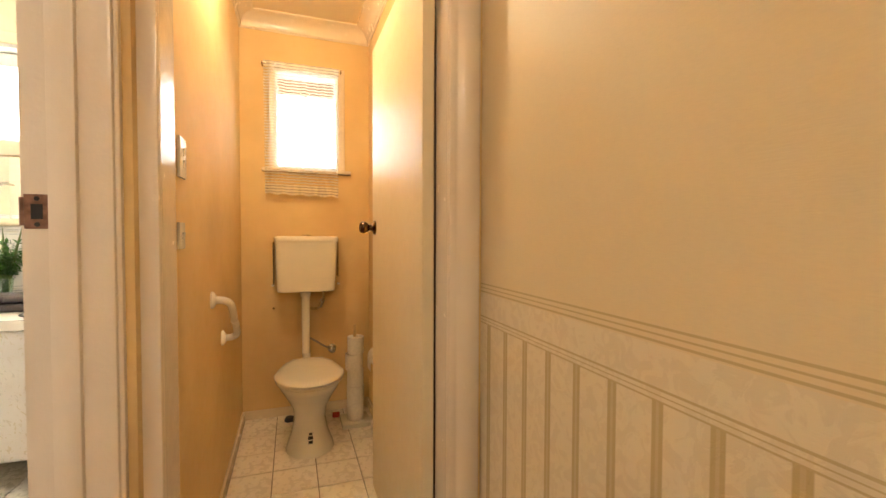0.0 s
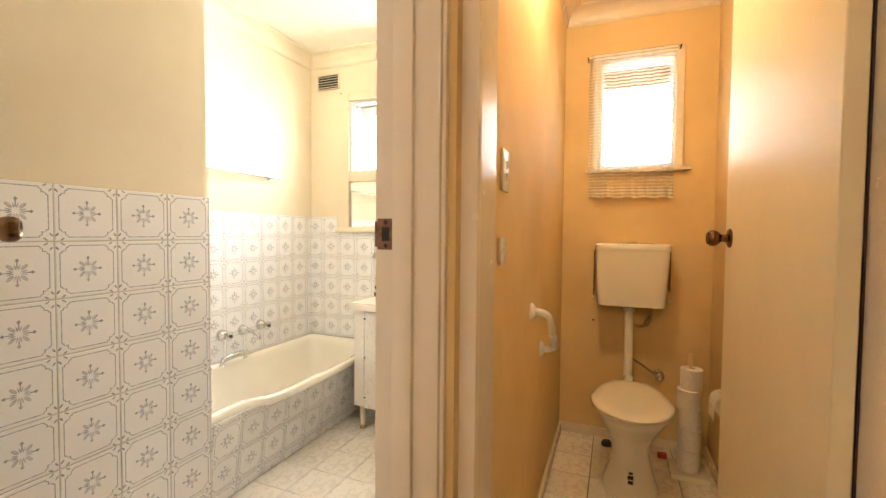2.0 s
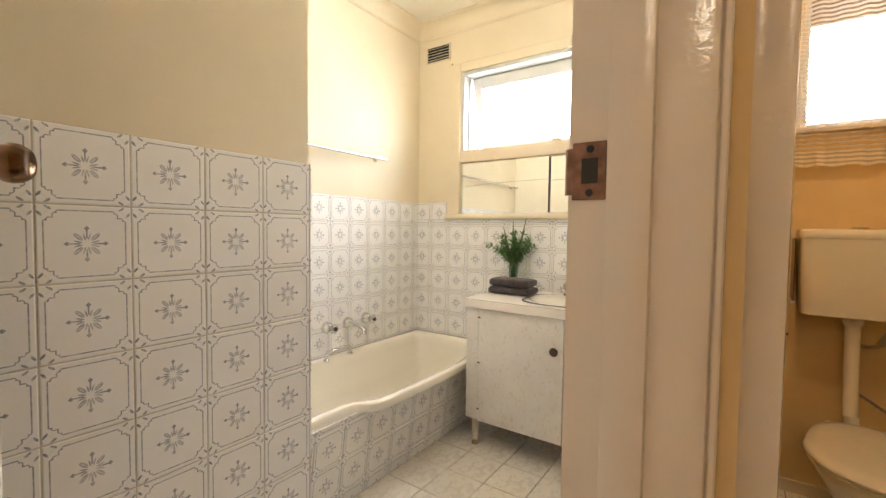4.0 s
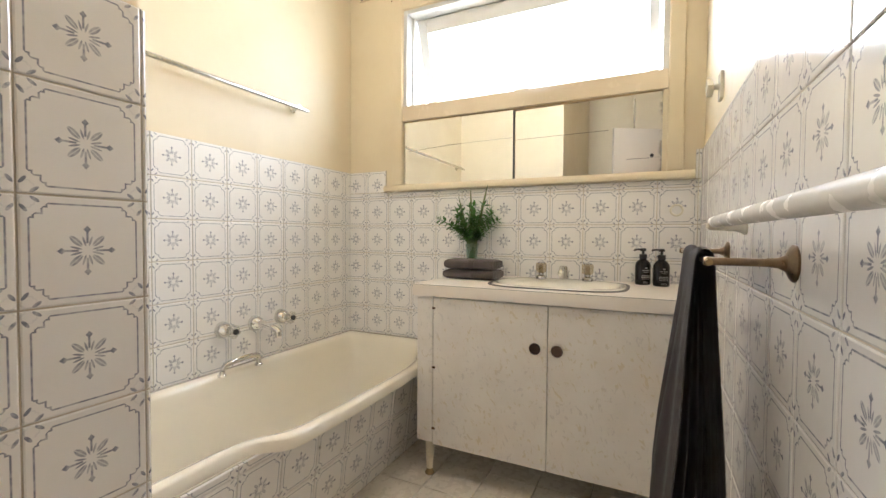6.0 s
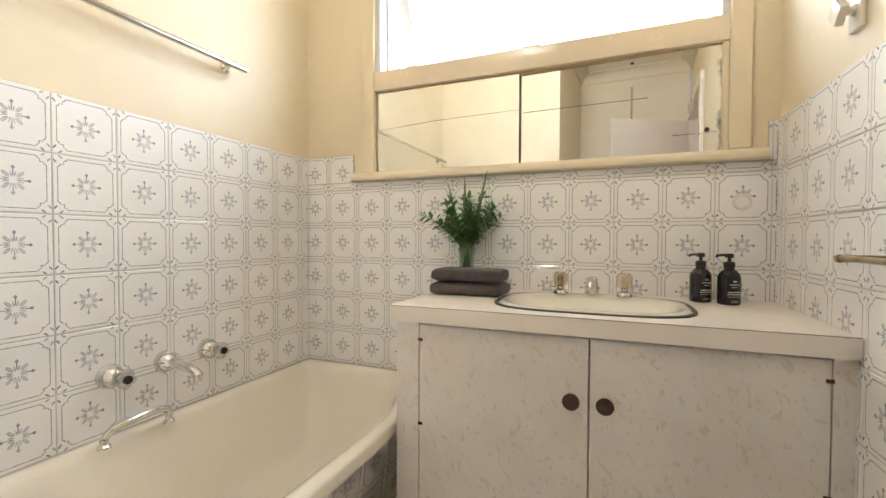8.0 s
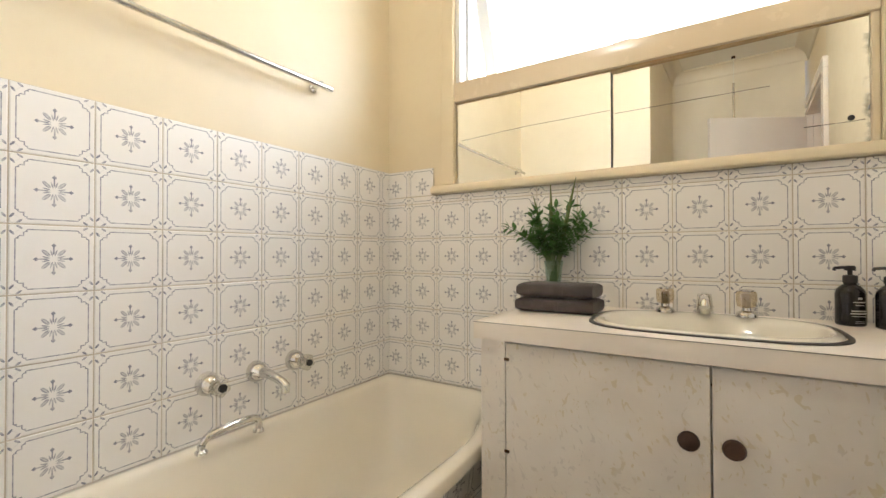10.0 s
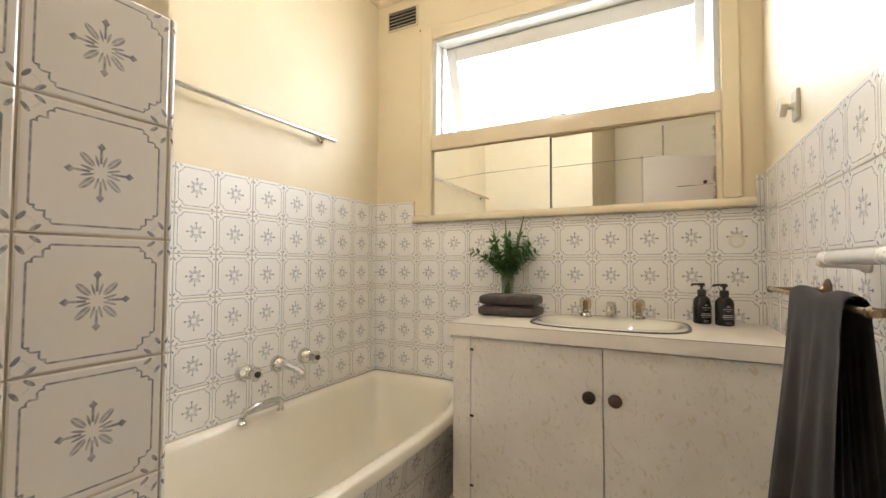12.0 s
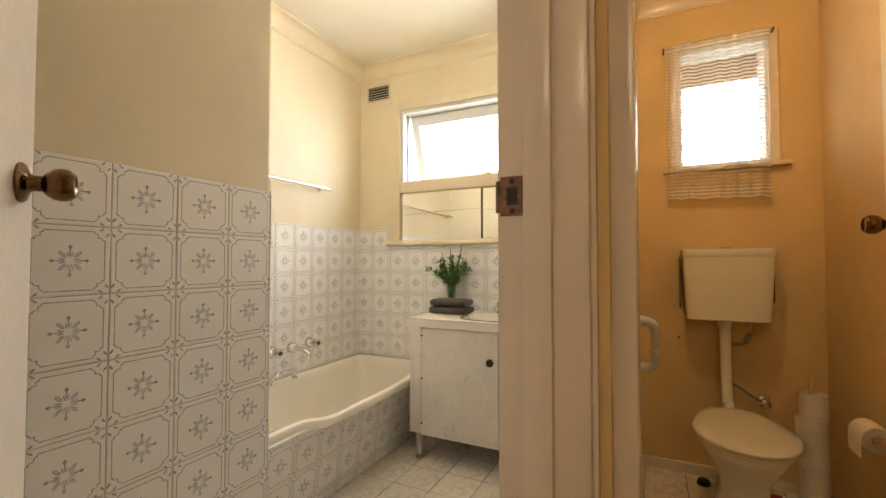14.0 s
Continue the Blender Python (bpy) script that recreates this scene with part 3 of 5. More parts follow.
part("latch", boxes((0.7745, 0.7765, -0.029, -0.006, 1.18, 1.236)), BRASS, door2, "brass latch plate")

# ---- bathroom window, mirror and vent ----
window1 = tagged(new("window_1"), "cream framed awning window pushed open at its foot", "window", kind="structure")
FY = BY1
part("architrave", boxes((-1.946, WX0, FY - 0.016, FY, 1.252, 2.245), bevel=0.004), BATH_PAINT, window1)
part("architrave", boxes((WX1, -0.552, FY - 0.016, FY, 1.252, 2.245), bevel=0.004), BATH_PAINT, window1)
part("architrave", boxes((WX0, WX1, FY - 0.016, FY, WZ1, 2.245), bevel=0.004), BATH_PAINT, window1)
part("mullion_rail", boxes((WX0, WX1, FY - 0.014, FY + 0.10, 1.592, 1.672), bevel=0.005, segments=2), TRIM, window1)
sill = [(FY, 1.216), (FY - 0.034, 1.216), (FY - 0.040, 1.221), (FY - 0.042, 1.232), (FY - 0.038, 1.242), (FY - 0.030, 1.250), (FY, 1.252)]
part("window_sill", loft([[(x, y, z) for y, z in sill] for x in (-1.985, -0.512)]), BATH_PAINT, window1, "cream painted timber sill")
part("jamb", boxes((WX0, WX0 + 0.022, FY, FY + 0.15, 1.672, WZ1), bevel=0.002), SASH_PAINT, window1)
part("jamb", boxes((WX1 - 0.022, WX1, FY, FY + 0.15, 1.672, WZ1), bevel=0.002), SASH_PAINT, window1)
part("jamb", boxes((WX0 + 0.022, WX1 - 0.022, FY, FY + 0.15, WZ1 - 0.022, WZ1), bevel=0.002), SASH_PAINT, window1)
part("bead", boxes((WX0 + 0.022, WX0 + 0.034, FY + 0.055, FY + 0.072, 1.672, WZ1 - 0.022)), SASH_PAINT, window1)
sash = part("sash", boxes((-0.600, -0.544, 0, 0.035, -0.475, 0), (0.560, 0.600, 0, 0.035, -0.475, 0), (-0.544, 0.560, 0, 0.035, -0.070, 0), (-0.544, 0.560, 0, 0.035, -0.475, -0.440), bevel=0.003), SASH_PAINT, window1)
sash.matrix_world = pose((WX0 + WX1) / 2, FY + 0.078, WZ1 - 0.028, 19)
pane = part("pane", boxes((-0.546, 0.562, 0.015, 0.019, -0.442, -0.068)), PANE, sash)
pane.visible_shadow = False
part("stay", boxes((-1.262, -1.196, FY - 0.010, FY + 0.02, 1.672, 1.679), (-1.25, -1.21, FY + 0.0, FY + 0.018, 1.679, 1.688), bevel=0.002), CHROME, window1, "metal casement stay catch")

mirror = tagged(new("mirror"), "old two-pane mirror let into the window frame, cracked", "mirror")
part("pane", boxes((WX0 + 0.006, -1.2715, FY + 0.0060, FY + 0.0105, 1.252, 1.586)), MIRROR, mirror)
right_pane = part("pane", boxes((0.0, 0.638, -0.0045, 0.0, 1.252, 1.5875)), MIRROR, mirror)
right_pane.matrix_world = pose(-1.2690, FY + 0.0255, 0, 0, 0, -1.43)
part("gap", boxes((-1.2722, -1.2712, FY + 0.0055, FY + 0.0240, 1.252, 1.586)), RUST, mirror)
crack = bmesh.new()
for x0, x1, z0, z1, h in ((-1.86, -1.60, 1.432, 1.448, 0.0007), (-1.62, -1.56, 1.4465, 1.4485, 0.0016), (-1.57, -1.275, 1.4485, 1.4540, 0.0007), (-1.26, -0.84, 1.4445, 1.4460, 0.0011),
                          (-0.765, -0.70, 1.3130, 1.3135, 0.0014), (-0.695, -0.64, 1.3130, 1.3150, 0.0010)):
    y_of = FY + 0.0050 if x0 < -1.27 else FY + 0.0255 - 0.0052 - (0.5 * (x0 + x1) + 1.269) * 0.02497
    box(crack, x0, x1, y_of, y_of + 0.0008, z0, z0 + h)
    for v in crack.verts[-8:]:
        v.co.y -= 0.02497 * (v.co.x - 0.5 * (x0 + x1)) if x0 > -1.27 else 0.0
    for v in crack.verts[-4:]:
        v.co.z += z1 - z0
part("crack", crack, RUST, mirror)
part("stain", turned(lathe([(0.0075, 0.0), (0.0075, 0.0010)], 14), pose(-0.668, FY + 0.0060, 1.324, 90)), RUST, mirror)
part("retainer", boxes((WX0, WX1, FY + 0.002, FY + 0.0290, 1.5880, 1.5925)), PINE, mirror)
part("stop", boxes((WX1 - 0.018, WX1, FY - 0.004, FY + 0.0115, 1.252, 1.592), bevel=0.002), BATH_PAINT, mirror)

vent = tagged(new("wall_vent"), "cream louvred wall vent with dark gaps", "vent")
# black sheet on the uncut wall gives the slat gaps their darkness
part("shade_backing", boxes((-2.168, -1.980, FY - 0.003, FY - 0.0005, 2.298, 2.400)), BLACK, vent)
part("frame", boxes((-2.174, -2.164, FY - 0.012, FY, 2.292, 2.406), (-1.984, -1.974, FY - 0.012, FY, 2.292, 2.406), (-2.164, -1.984, FY - 0.012, FY, 2.292, 2.300), (-2.164, -1.984, FY - 0.012, FY, 2.398, 2.406), bevel=0.002), BATH_PAINT, vent)
for k in range(5):
    slat = part("slat", boxes((-0.090, 0.090, -0.006, 0.006, -0.0012, 0.0012)), LEG_PAINT, vent)
    slat.matrix_world = pose(-2.074, FY - 0.0085, 2.3115 + 0.0188 * k, 38)
tagged(part("picture_nail", turned(lathe([(0.004, 0.0), (0.004, 0.002), (0.0, 0.003)], 10), pose(-1.962, FY, 2.255, 90)), BRONZE), "small brown nail head in the wall", "nail")

# ---- outside ----
bricks = tagged(new("wall_outside_brick"), "buff brick outer wall beside the window", "wall", kind="structure")
part("mortar", boxes((-2.4, WX0 - 0.012, 3.052, 3.155, 1.2, 2.4)), GROUT, bricks)
for r in range(7):
    part("brick", boxes((-2.125 + 0.06 * (r % 2), WX0 - 0.006 - 0.002 * (r % 3), 3.0515, 3.160, 1.625 + 0.086 * r, 1.701 + 0.086 * r), bevel=0.004), BRICK, bricks)
structure("roof_eave", boxes((-0.5, 0.9, 3.052, 3.62, 2.44, 2.48), (-0.5, 0.9, 3.62, 3.645, 2.30, 2.52)), EAVE, "brown painted eave lining and fascia outside", "roof")
backdrop = structure("backdrop", boxes((-16, 16, 14.0, 14.1, -0.4, 13)), HAZE, "bright overexposed sky beyond the windows", "backdrop")
structure("ground", boxes((-40, 40, 3.06, 80, -0.5, -0.4)), GRASS, "dry lawn outside", "ground")

# ---- bath ----
RIM = 0.425
OUTER = [(BX0 + 0.002, RY + 0.009), (-1.616, RY + 0.009), (-1.617, 1.650), (-1.610, 1.690), (-1.592, 1.710), (-1.568, 1.722), (-1.543, 1.748), (-1.534, 1.800),
         (-1.529, 2.000), (-1.530, 2.300), (-1.541, 2.480), (-1.578, 2.640), (-1.640, 2.780), (-1.705, 2.866), (-1.76, BY1 - 0.009), (BX0 + 0.002, BY1 - 0.009)]


def resample(poly, count):
    lens = [math.dist(a, b) for a, b in zip(poly, poly[1:] + poly[:1])]
    total, out = sum(lens), []
    for i in range(count):
        d = total * i / count
        for (a, b), l in zip(zip(poly, poly[1:] + poly[:1]), lens):
            if d <= l:
                out.append((a[0] + (b[0] - a[0]) * d / l, a[1] + (b[1] - a[1]) * d / l))
                break
            d -= l
    return out


def eased(loop, rounds):
    for _ in range(rounds):
        loop = [tuple(0.25 * p + 0.5 * q + 0.25 * r for p, q, r in zip(loop[i - 1], loop[i], loop[(i + 1) % len(loop)])) for i in range(len(loop))]
    return loop


def inset(loop, d):
    out = []
    for i, (x, y) in enumerate(loop):
        a, b = loop[i - 2], loop[(i + 2) % len(loop)]
        tx, ty = b[0] - a[0], b[1] - a[1]
        l = math.hypot(tx, ty) or 1
        out.append((x - ty / l * d, y + tx / l * d))
    return out


PANEL = Matrix.Translation((-1.655, 0, 0)) @ pose(0, 0, 0, 0, 7.0) @ Matrix(((0, 0, 1, 0), (1, 0, 0, 0), (0, 1, 0, 0), (0, 0, 0, 1)))


def bath():
    t = thing("bathtub", "cream enamelled steel bath with a notched rim", "bathtub")
    outer = eased(resample(OUTER, 260), 2)
    cx, cy = -1.91, 2.09

    def shrink(loop, sx, sy):
        return [(cx + (x - cx) * sx, cy + (y - cy) * sy) for x, y in loop]

    lip, top, edge = inset(outer, 0.005), eased(inset(outer, 0.026), 6), eased(inset(outer, 0.044), 24)
    loops = [[(x, y, RIM - 0.036) for x, y in outer], [(x, y, RIM - 0.007) for x, y in outer], [(x, y, RIM - 0.001) for x, y in lip], [(x, y, RIM) for x, y in top],
             [(x, y, RIM - 0.005) for x, y in edge]]
    for sx, sy, ease, z in ((0.965, 0.985, 30, -0.020), (0.93, 0.97, 50, -0.06), (0.89, 0.95, 90, -0.13), (0.84, 0.925, 140, -0.22), (0.77, 0.885, 200, -0.29), (0.64, 0.80, 260, -0.335), (0.40, 0.6, 300, -0.35), (0.1, 0.15, 300, -0.355)):
        limit = -1.600 if z > -0.03 else -1.640
        loops.append([(min(x, limit), y, RIM + z) for x, y in eased(shrink(edge, sx, sy), ease)])
    part("tub", loft(loops, close_start=False), ENAMEL, t, smooth=60)
    front = tagged(new("tile_panel"), "printed tile panel boxing in the bath")
    front.parent = t
    part("bed", turned(boxes((RY + 0.01, BY1 - 0.01, -0.009, RIM - 0.030, -0.006, 0.0)), PANEL), GROUT, front)
    part("screw_cap", turned(lathe([(0.005, 0), (0.005, 0.002), (0.002, 0.004)], 10), pose(-1.6035, 1.93, 0.30, 0, 90)), CHROME, front)
    return t, front


bathtub, bath_panel = bath()


def cross_handle(x, y, z, name):
    """A clear fluted grip on a chrome bell, pointing away from the west wall."""
    t = thing(name, "chrome wall tap with a clear ribbed handle", "tap", "bath taps")
    m = pose(x, y, z, 0, 90)
    part("flange", turned(lathe([(0.035, 0.0), (0.035, 0.004), (0.033, 0.014), (0.028, 0.026), (0.021, 0.035), (0.015, 0.040), (0.014, 0.050)], 28), m), CHROME, t, "domed chrome bell")
    loops = []
    for r, h in ((0.013, 0.046), (0.022, 0.049), (0.0255, 0.056), (0.0255, 0.076), (0.022, 0.082), (0.013, 0.084)):
        loops.append([(r * (1 + 0.12 * math.cos(5 * a)) * math.cos(a), r * (1 + 0.12 * math.cos(5 * a)) * math.sin(a), h) for a in (math.tau * k / 50 for k in range(50))])
    part("handle", turned(loft(loops), m), CLEAR_GRIP, t, "clear fluted plastic grip")
    part("core", turned(lathe([(0.011, 0.048), (0.011, 0.078)], 14), m), CHROME, t)
    part("button", turned(lathe([(0.012, 0.0845), (0.011, 0.087), (0.0, 0.088)], 16), m), BLACK, t, "black centre button")
    return t


cross_handle(BX0 + 0.008, 2.058, 0.588, "bath_tap")
cross_handle(BX0 + 0.008, 2.362, 0.594, "bath_tap")
spout = thing("bath_spout", "chrome wall spout over the bath", "tap", "bath taps")
part("flange", turned(lathe([(0.034, 0.0), (0.034, 0.004), (0.032, 0.014), (0.027, 0.026), (0.019, 0.035), (0.014, 0.040)], 28), pose(BX0 + 0.008, 2.215, 0.588, 0, 90)), CHROME, spout, "domed chrome bell")
arm = [(BX0 + 0.035, 2.215, 0.589), (BX0 + 0.065, 2.218, 0.588), (BX0 + 0.100, 2.222, 0.580), (BX0 + 0.130, 2.226, 0.568), (BX0 + 0.146, 2.228, 0.556)]
part("arm", tube(arm, 0.013, 16, radii=[0.0165, 0.0155, 0.0140, 0.0130, 0.0125]), CHROME, spout)
part("nozzle", tube([(BX0 + 0.138, 2.227, 0.566), (BX0 + 0.140, 2.2275, 0.548), (BX0 + 0.140, 2.2275, 0.538)], 0.0135, 16), CHROME, spout)
handle = thing("bath_grab_handle", "chrome grab handle bolted to the bath rim", "grab handle")
part("bar", tube(bend([(-2.168, 2.008, 0.420), (-2.166, 2.010, 0.446), (-2.160, 2.030, 0.465), (-2.160, 2.09, 0.472), (-2.162, 2.155, 0.470), (-2.166, 2.180, 0.455), (-2.168, 2.182, 0.420)]), 0.0105, 12), CHROME, handle)
for yy in (2.008, 2.182):
    part("foot", lathe([(0.016, 0.420), (0.016, 0.426), (0.011, 0.431)], 18, (-2.168, yy)), CHROME, handle)

rail = thing("towel_rail", "long chrome towel rail on the wall above the bath", "towel rail")
part("bar", tube([(-2.188, 1.36, 1.576), (-2.188, 2.498, 1.582)], 0.0095, 14), CHROME, rail)
for yy in (1.42, 2.452):
    part("post", turned(lathe([(0.017, 0.0), (0.017, 0.004), (0.0085, 0.010), (0.0085, 0.052)], 18), pose(BX0, yy, 1.5765 if yy < 2 else 1.5817, 0, 78)), CHROME, rail)


# ---- vanity ----
CT = 0.785
vanity = thing("vanity_cabinet", "cream flecked laminate vanity cabinet on tapered legs", "cabinet")
CX0, CX1, CY0 = -1.513, -0.482, 2.402
part("body", boxes((CX0, CX0 + 0.016, CY0 + 0.016, 2.886, 0.146, 0.737), (CX1 - 0.016, CX1, CY0 + 0.016, 2.886, 0.146, 0.737), (CX0 + 0.016, CX1 - 0.016, CY0 + 0.016, 2.886, 0.146, 0.162), (CX0 + 0.016, CX1 - 0.016, 2.876, 2.886, 0.162, 0.737)), LAMINATE, vanity)
part("stile", boxes((CX0, -1.443, CY0, CY0 + 0.0155, 0.146, 0.737), bevel=0.001), LAMINATE, vanity)
part("stile", boxes((-0.524, CX1, CY0, CY0 + 0.0155, 0.146, 0.737), bevel=0.001), LAMINATE, vanity)
for x0, x1, kx, edge_x in ((-1.4405, -0.9885, -1.027, -1.4405), (-0.9855, -0.5265, -0.950, -0.5265)):
    d = part("door", boxes((x0, x1, CY0 - 0.001, CY0 + 0.0155, 0.140, 0.733), bevel=0.0015), LAMINATE, vanity)
    part("knob", turned(lathe([(0.010, 0.0), (0.009, 0.010), (0.014, 0.016), (0.0195, 0.020), (0.0205, 0.025), (0.018, 0.030), (0.008, 0.0325), (0.0, 0.033)], 24), pose(kx, CY0 - 0.001, 0.582, 90)), KNOB_WOOD, d, "dark brown round knob")
    for zz in (0.205, 0.452, 0.690):
        s = 1 if edge_x < -1 else -1
        part("hinge", boxes((edge_x - 0.004 * s if s > 0 else edge_x - 0.010, edge_x + 0.010 if s > 0 else edge_x + 0.004, CY0 - 0.0035, CY0 - 0.0005, zz - 0.004, zz + 0.004), bevel=0.001), BRONZE, d)
for lx, ly in ((-1.468, 2.432), (-0.535, 2.432), (-1.468, 2.84), (-0.535, 2.84)):
    leg = part("leg", lathe([(0.0125, 0.022), (0.021, 0.1455)], 18, (lx, ly)), LEG_PAINT, vanity)
    part("foot", lathe([(0.019, 0.0), (0.020, 0.004), (0.015, 0.012), (0.013, 0.023)], 18, (lx, ly)), BRASS, leg, "brass foot cup")

bcx, bcy, brx, bry = -1.0015, 2.640, 0.262, 0.196
WX = (-1.527, BX1 - 0.009, 2.386, 2.891)
corners = [(x, y) for x in WX[:2] for y in WX[2:]]
angles = sorted([math.tau * k / 72 + 0.01 for k in range(72)] + [math.atan2(y - bcy, x - bcx) % math.tau for x, y in corners])


def to_edge(a):
    c, d = math.cos(a), math.sin(a)
    t = min((WX[1] - bcx) / c if c > 1e-9 else (WX[0] - bcx) / c if c < -1e-9 else 9, (WX[3] - bcy) / d if d > 1e-9 else (WX[2] - bcy) / d if d < -1e-9 else 9)
    return bcx + t * c, bcy + t * d


def to_hole(a):
    c, d = math.cos(a) / (brx - 0.006), math.sin(a) / (bry - 0.006)
    t = (abs(c) ** 3.2 + abs(d) ** 3.2) ** (-1 / 3.2)
    return bcx + t * math.cos(a), bcy + t * math.sin(a)


rim_out, rim_in = [to_edge(a) for a in angles], [to_hole(a) for a in angles]
bench = [[(x, y, z) for x, y in loop] for loop, z in ((rim_out, CT - 0.046), (rim_out, CT - 0.001), ([(x * 0.998 + bcx * 0.002, y * 0.998 + bcy * 0.002) for x, y in rim_out], CT), (rim_in, CT), (rim_in, CT - 0.046), (rim_out, CT - 0.046))]
worktop = tagged(part("worktop", loft(bench, False, False), BENCH, None), "cream laminate bench top with a thick front edge", "worktop")
part("edge_seam", boxes((WX[0], WX[1], 2.3853, 2.3862, CT - 0.0022, CT - 0.0012)), RUST, worktop)

basin = thing("wash_basin", "cream inset wash basin with a dark metal edge ring", "basin")
part("edge_ring", loft([ring(bcx, bcy, CT - 0.002, brx + 0.006, bry + 0.006, 64, 3.4), ring(bcx, bcy, CT + 0.003, brx + 0.006, bry + 0.006, 64, 3.4), ring(bcx, bcy, CT + 0.004, brx - 0.004, bry - 0.004, 64, 3.4), ring(bcx, bcy, CT - 0.002, brx - 0.004, bry - 0.004, 64, 3.2)], False, False), RUST, basin, "dark tarnished clamp ring")
bowl = [ring(bcx, bcy, CT + 0.001, brx - 0.003, bry - 0.003, 64, 2.7), ring(bcx, bcy, CT + 0.006, brx - 0.007, bry - 0.007, 64, 2.7), ring(bcx, bcy, CT + 0.0075, brx - 0.016, bry - 0.016, 64, 2.7)]
for k, z in ((0.90, 0.004), (0.86, -0.012), (0.78, -0.06), (0.66, -0.105), (0.42, -0.128), (0.08, -0.132)):
    bowl.append(ring(bcx, bcy - 0.020 * (1 if k < 0.9 else 0), CT + z, brx * k, (bry - 0.016) * k, 64, 2.6))
part("bowl", loft(bowl, close_start=False), CERAMIC, basin, smooth=60)
part("waste", lathe([(0.020, CT - 0.1325), (0.021, CT - 0.129), (0.008, CT - 0.128)], 20, (bcx, bcy - 0.02)), CHROME, basin)


def basin_tap(x, y):
    t = thing("basin_tap", "chrome basin tap with a clear amber handle", "tap", "basin taps")
    z = CT + 0.009
    part("base", lathe([(0.025, z - 0.004), (0.025, z + 0.004), (0.021, z + 0.010), (0.012, z + 0.014), (0.011, z + 0.022)], 24, (x, y)), CHROME, t)
    loops = []
    for r, h in ((0.012, 0.022), (0.020, 0.026), (0.0225, 0.040), (0.0225, 0.060), (0.020, 0.066)):
        loops.append([(x + r * (1 + 0.07 * math.cos(8 * a)) * math.cos(a), y + r * (1 + 0.07 * math.cos(8 * a)) * math.sin(a), z + h) for a in (math.tau * k / 48 for k in range(48))])
    part("handle", loft(loops), ACRYLIC, t, "clear amber-tinted fluted handle")
    part("core", lathe([(0.010, z + 0.023), (0.010, z + 0.060)], 14, (x, y)), BRASS, t)
    part("cap", lathe([(0.017, z + 0.0662), (0.017, z + 0.070), (0.008, z + 0.0725)], 20, (x, y)), CHROME, t)


basin_tap(-1.103, 2.800)
basin_tap(-0.905, 2.800)
bs = thing("basin_spout", "small chrome basin spout", "tap", "basin taps")
part("body", loft([[(-1.003 + px * (0.022 - 0.010 * k), 2.800 - 0.030 * k + py * 0.022, CT + 0.010 + dz) for px, py in ((math.cos(math.tau * i / 20), math.sin(math.tau * i / 20)) for i in range(20))]
                   for k, dz in ((0, 0.0), (0.1, 0.012), (0.25, 0.032), (0.45, 0.050), (0.75, 0.057))]), CHROME, bs)
part("nozzle", tube(bend([(-1.003, 2.790, CT + 0.050), (-1.003, 2.755, CT + 0.056), (-1.003, 2.725, CT + 0.048), (-1.003, 2.712, CT + 0.034)]), 0.011, 14), CHROME, bs)


def folded_towel(z, w, d, h, seed):
    rnd = random.Random(seed)
    t = thing("folded_towel", "folded charcoal cotton towel in a stack on the bench", "towel", "folded towels")
    cx, cy = -1.390, 2.702
    bm = bmesh.new()
    nx, layers = 28, 1
    for layer in range(layers):
        z0, z1 = z + h * layer / layers, z + h * (layer + 1) / layers - 0.001
        loops = []
        for i in range(nx + 1):
            x = cx - w / 2 + w * i / nx
            end = min(i, nx - i) / 2.0
            k = (0.74, 0.93, 0.985, 1.0)[min(3, min(i, nx - i))]
            wob = 0.0024 * math.sin(i * 0.7 + seed) + rnd.uniform(-0.0006, 0.0006)
            loop = []
            for j in range(20):
                a = math.tau * j / 20
                c, s = math.cos(a), math.sin(a)
                q = (abs(c) ** 4.5 + abs(s) ** 4.5) ** (-1 / 4.5)
                loop.append((x, cy + (d / 2 + wob) * q * c, (z0 + z1) / 2 + ((z1 - z0) / 2 * k) * q * s + (wob if layer else 0)))
            loops.append(loop)
        loft(loops, bm=bm)
    part("cloth", bm, TOWEL, t, smooth=60)
    part("woven_band", boxes((cx + 0.01, cx + 0.016, cy - d / 2 - 0.0015, cy - d / 2 + 0.002, z + 0.006, z + h - 0.008), (cx + 0.024, cx + 0.030, cy - d / 2 - 0.0015, cy - d / 2 + 0.002, z + 0.006, z + h - 0.008), bevel=0.0005), TOWEL, t)


folded_towel(CT, 0.238, 0.150, 0.044, 1)
folded_towel(CT + 0.044, 0.232, 0.146, 0.046, 4)

vase = thing("vase", "small green glass vase holding cut foliage", "vase")
VXY = (-1.447, 2.822)
part("glass", loft([ring(*VXY, CT + z, r, r, 28) for r, z in ((0.030, 0.0), (0.029, 0.02), (0.025, 0.07), (0.029, 0.13), (0.033, 0.155), (0.031, 0.155), (0.026, 0.13), (0.022, 0.07), (0.026, 0.01))]), VASE_GLASS, vase)


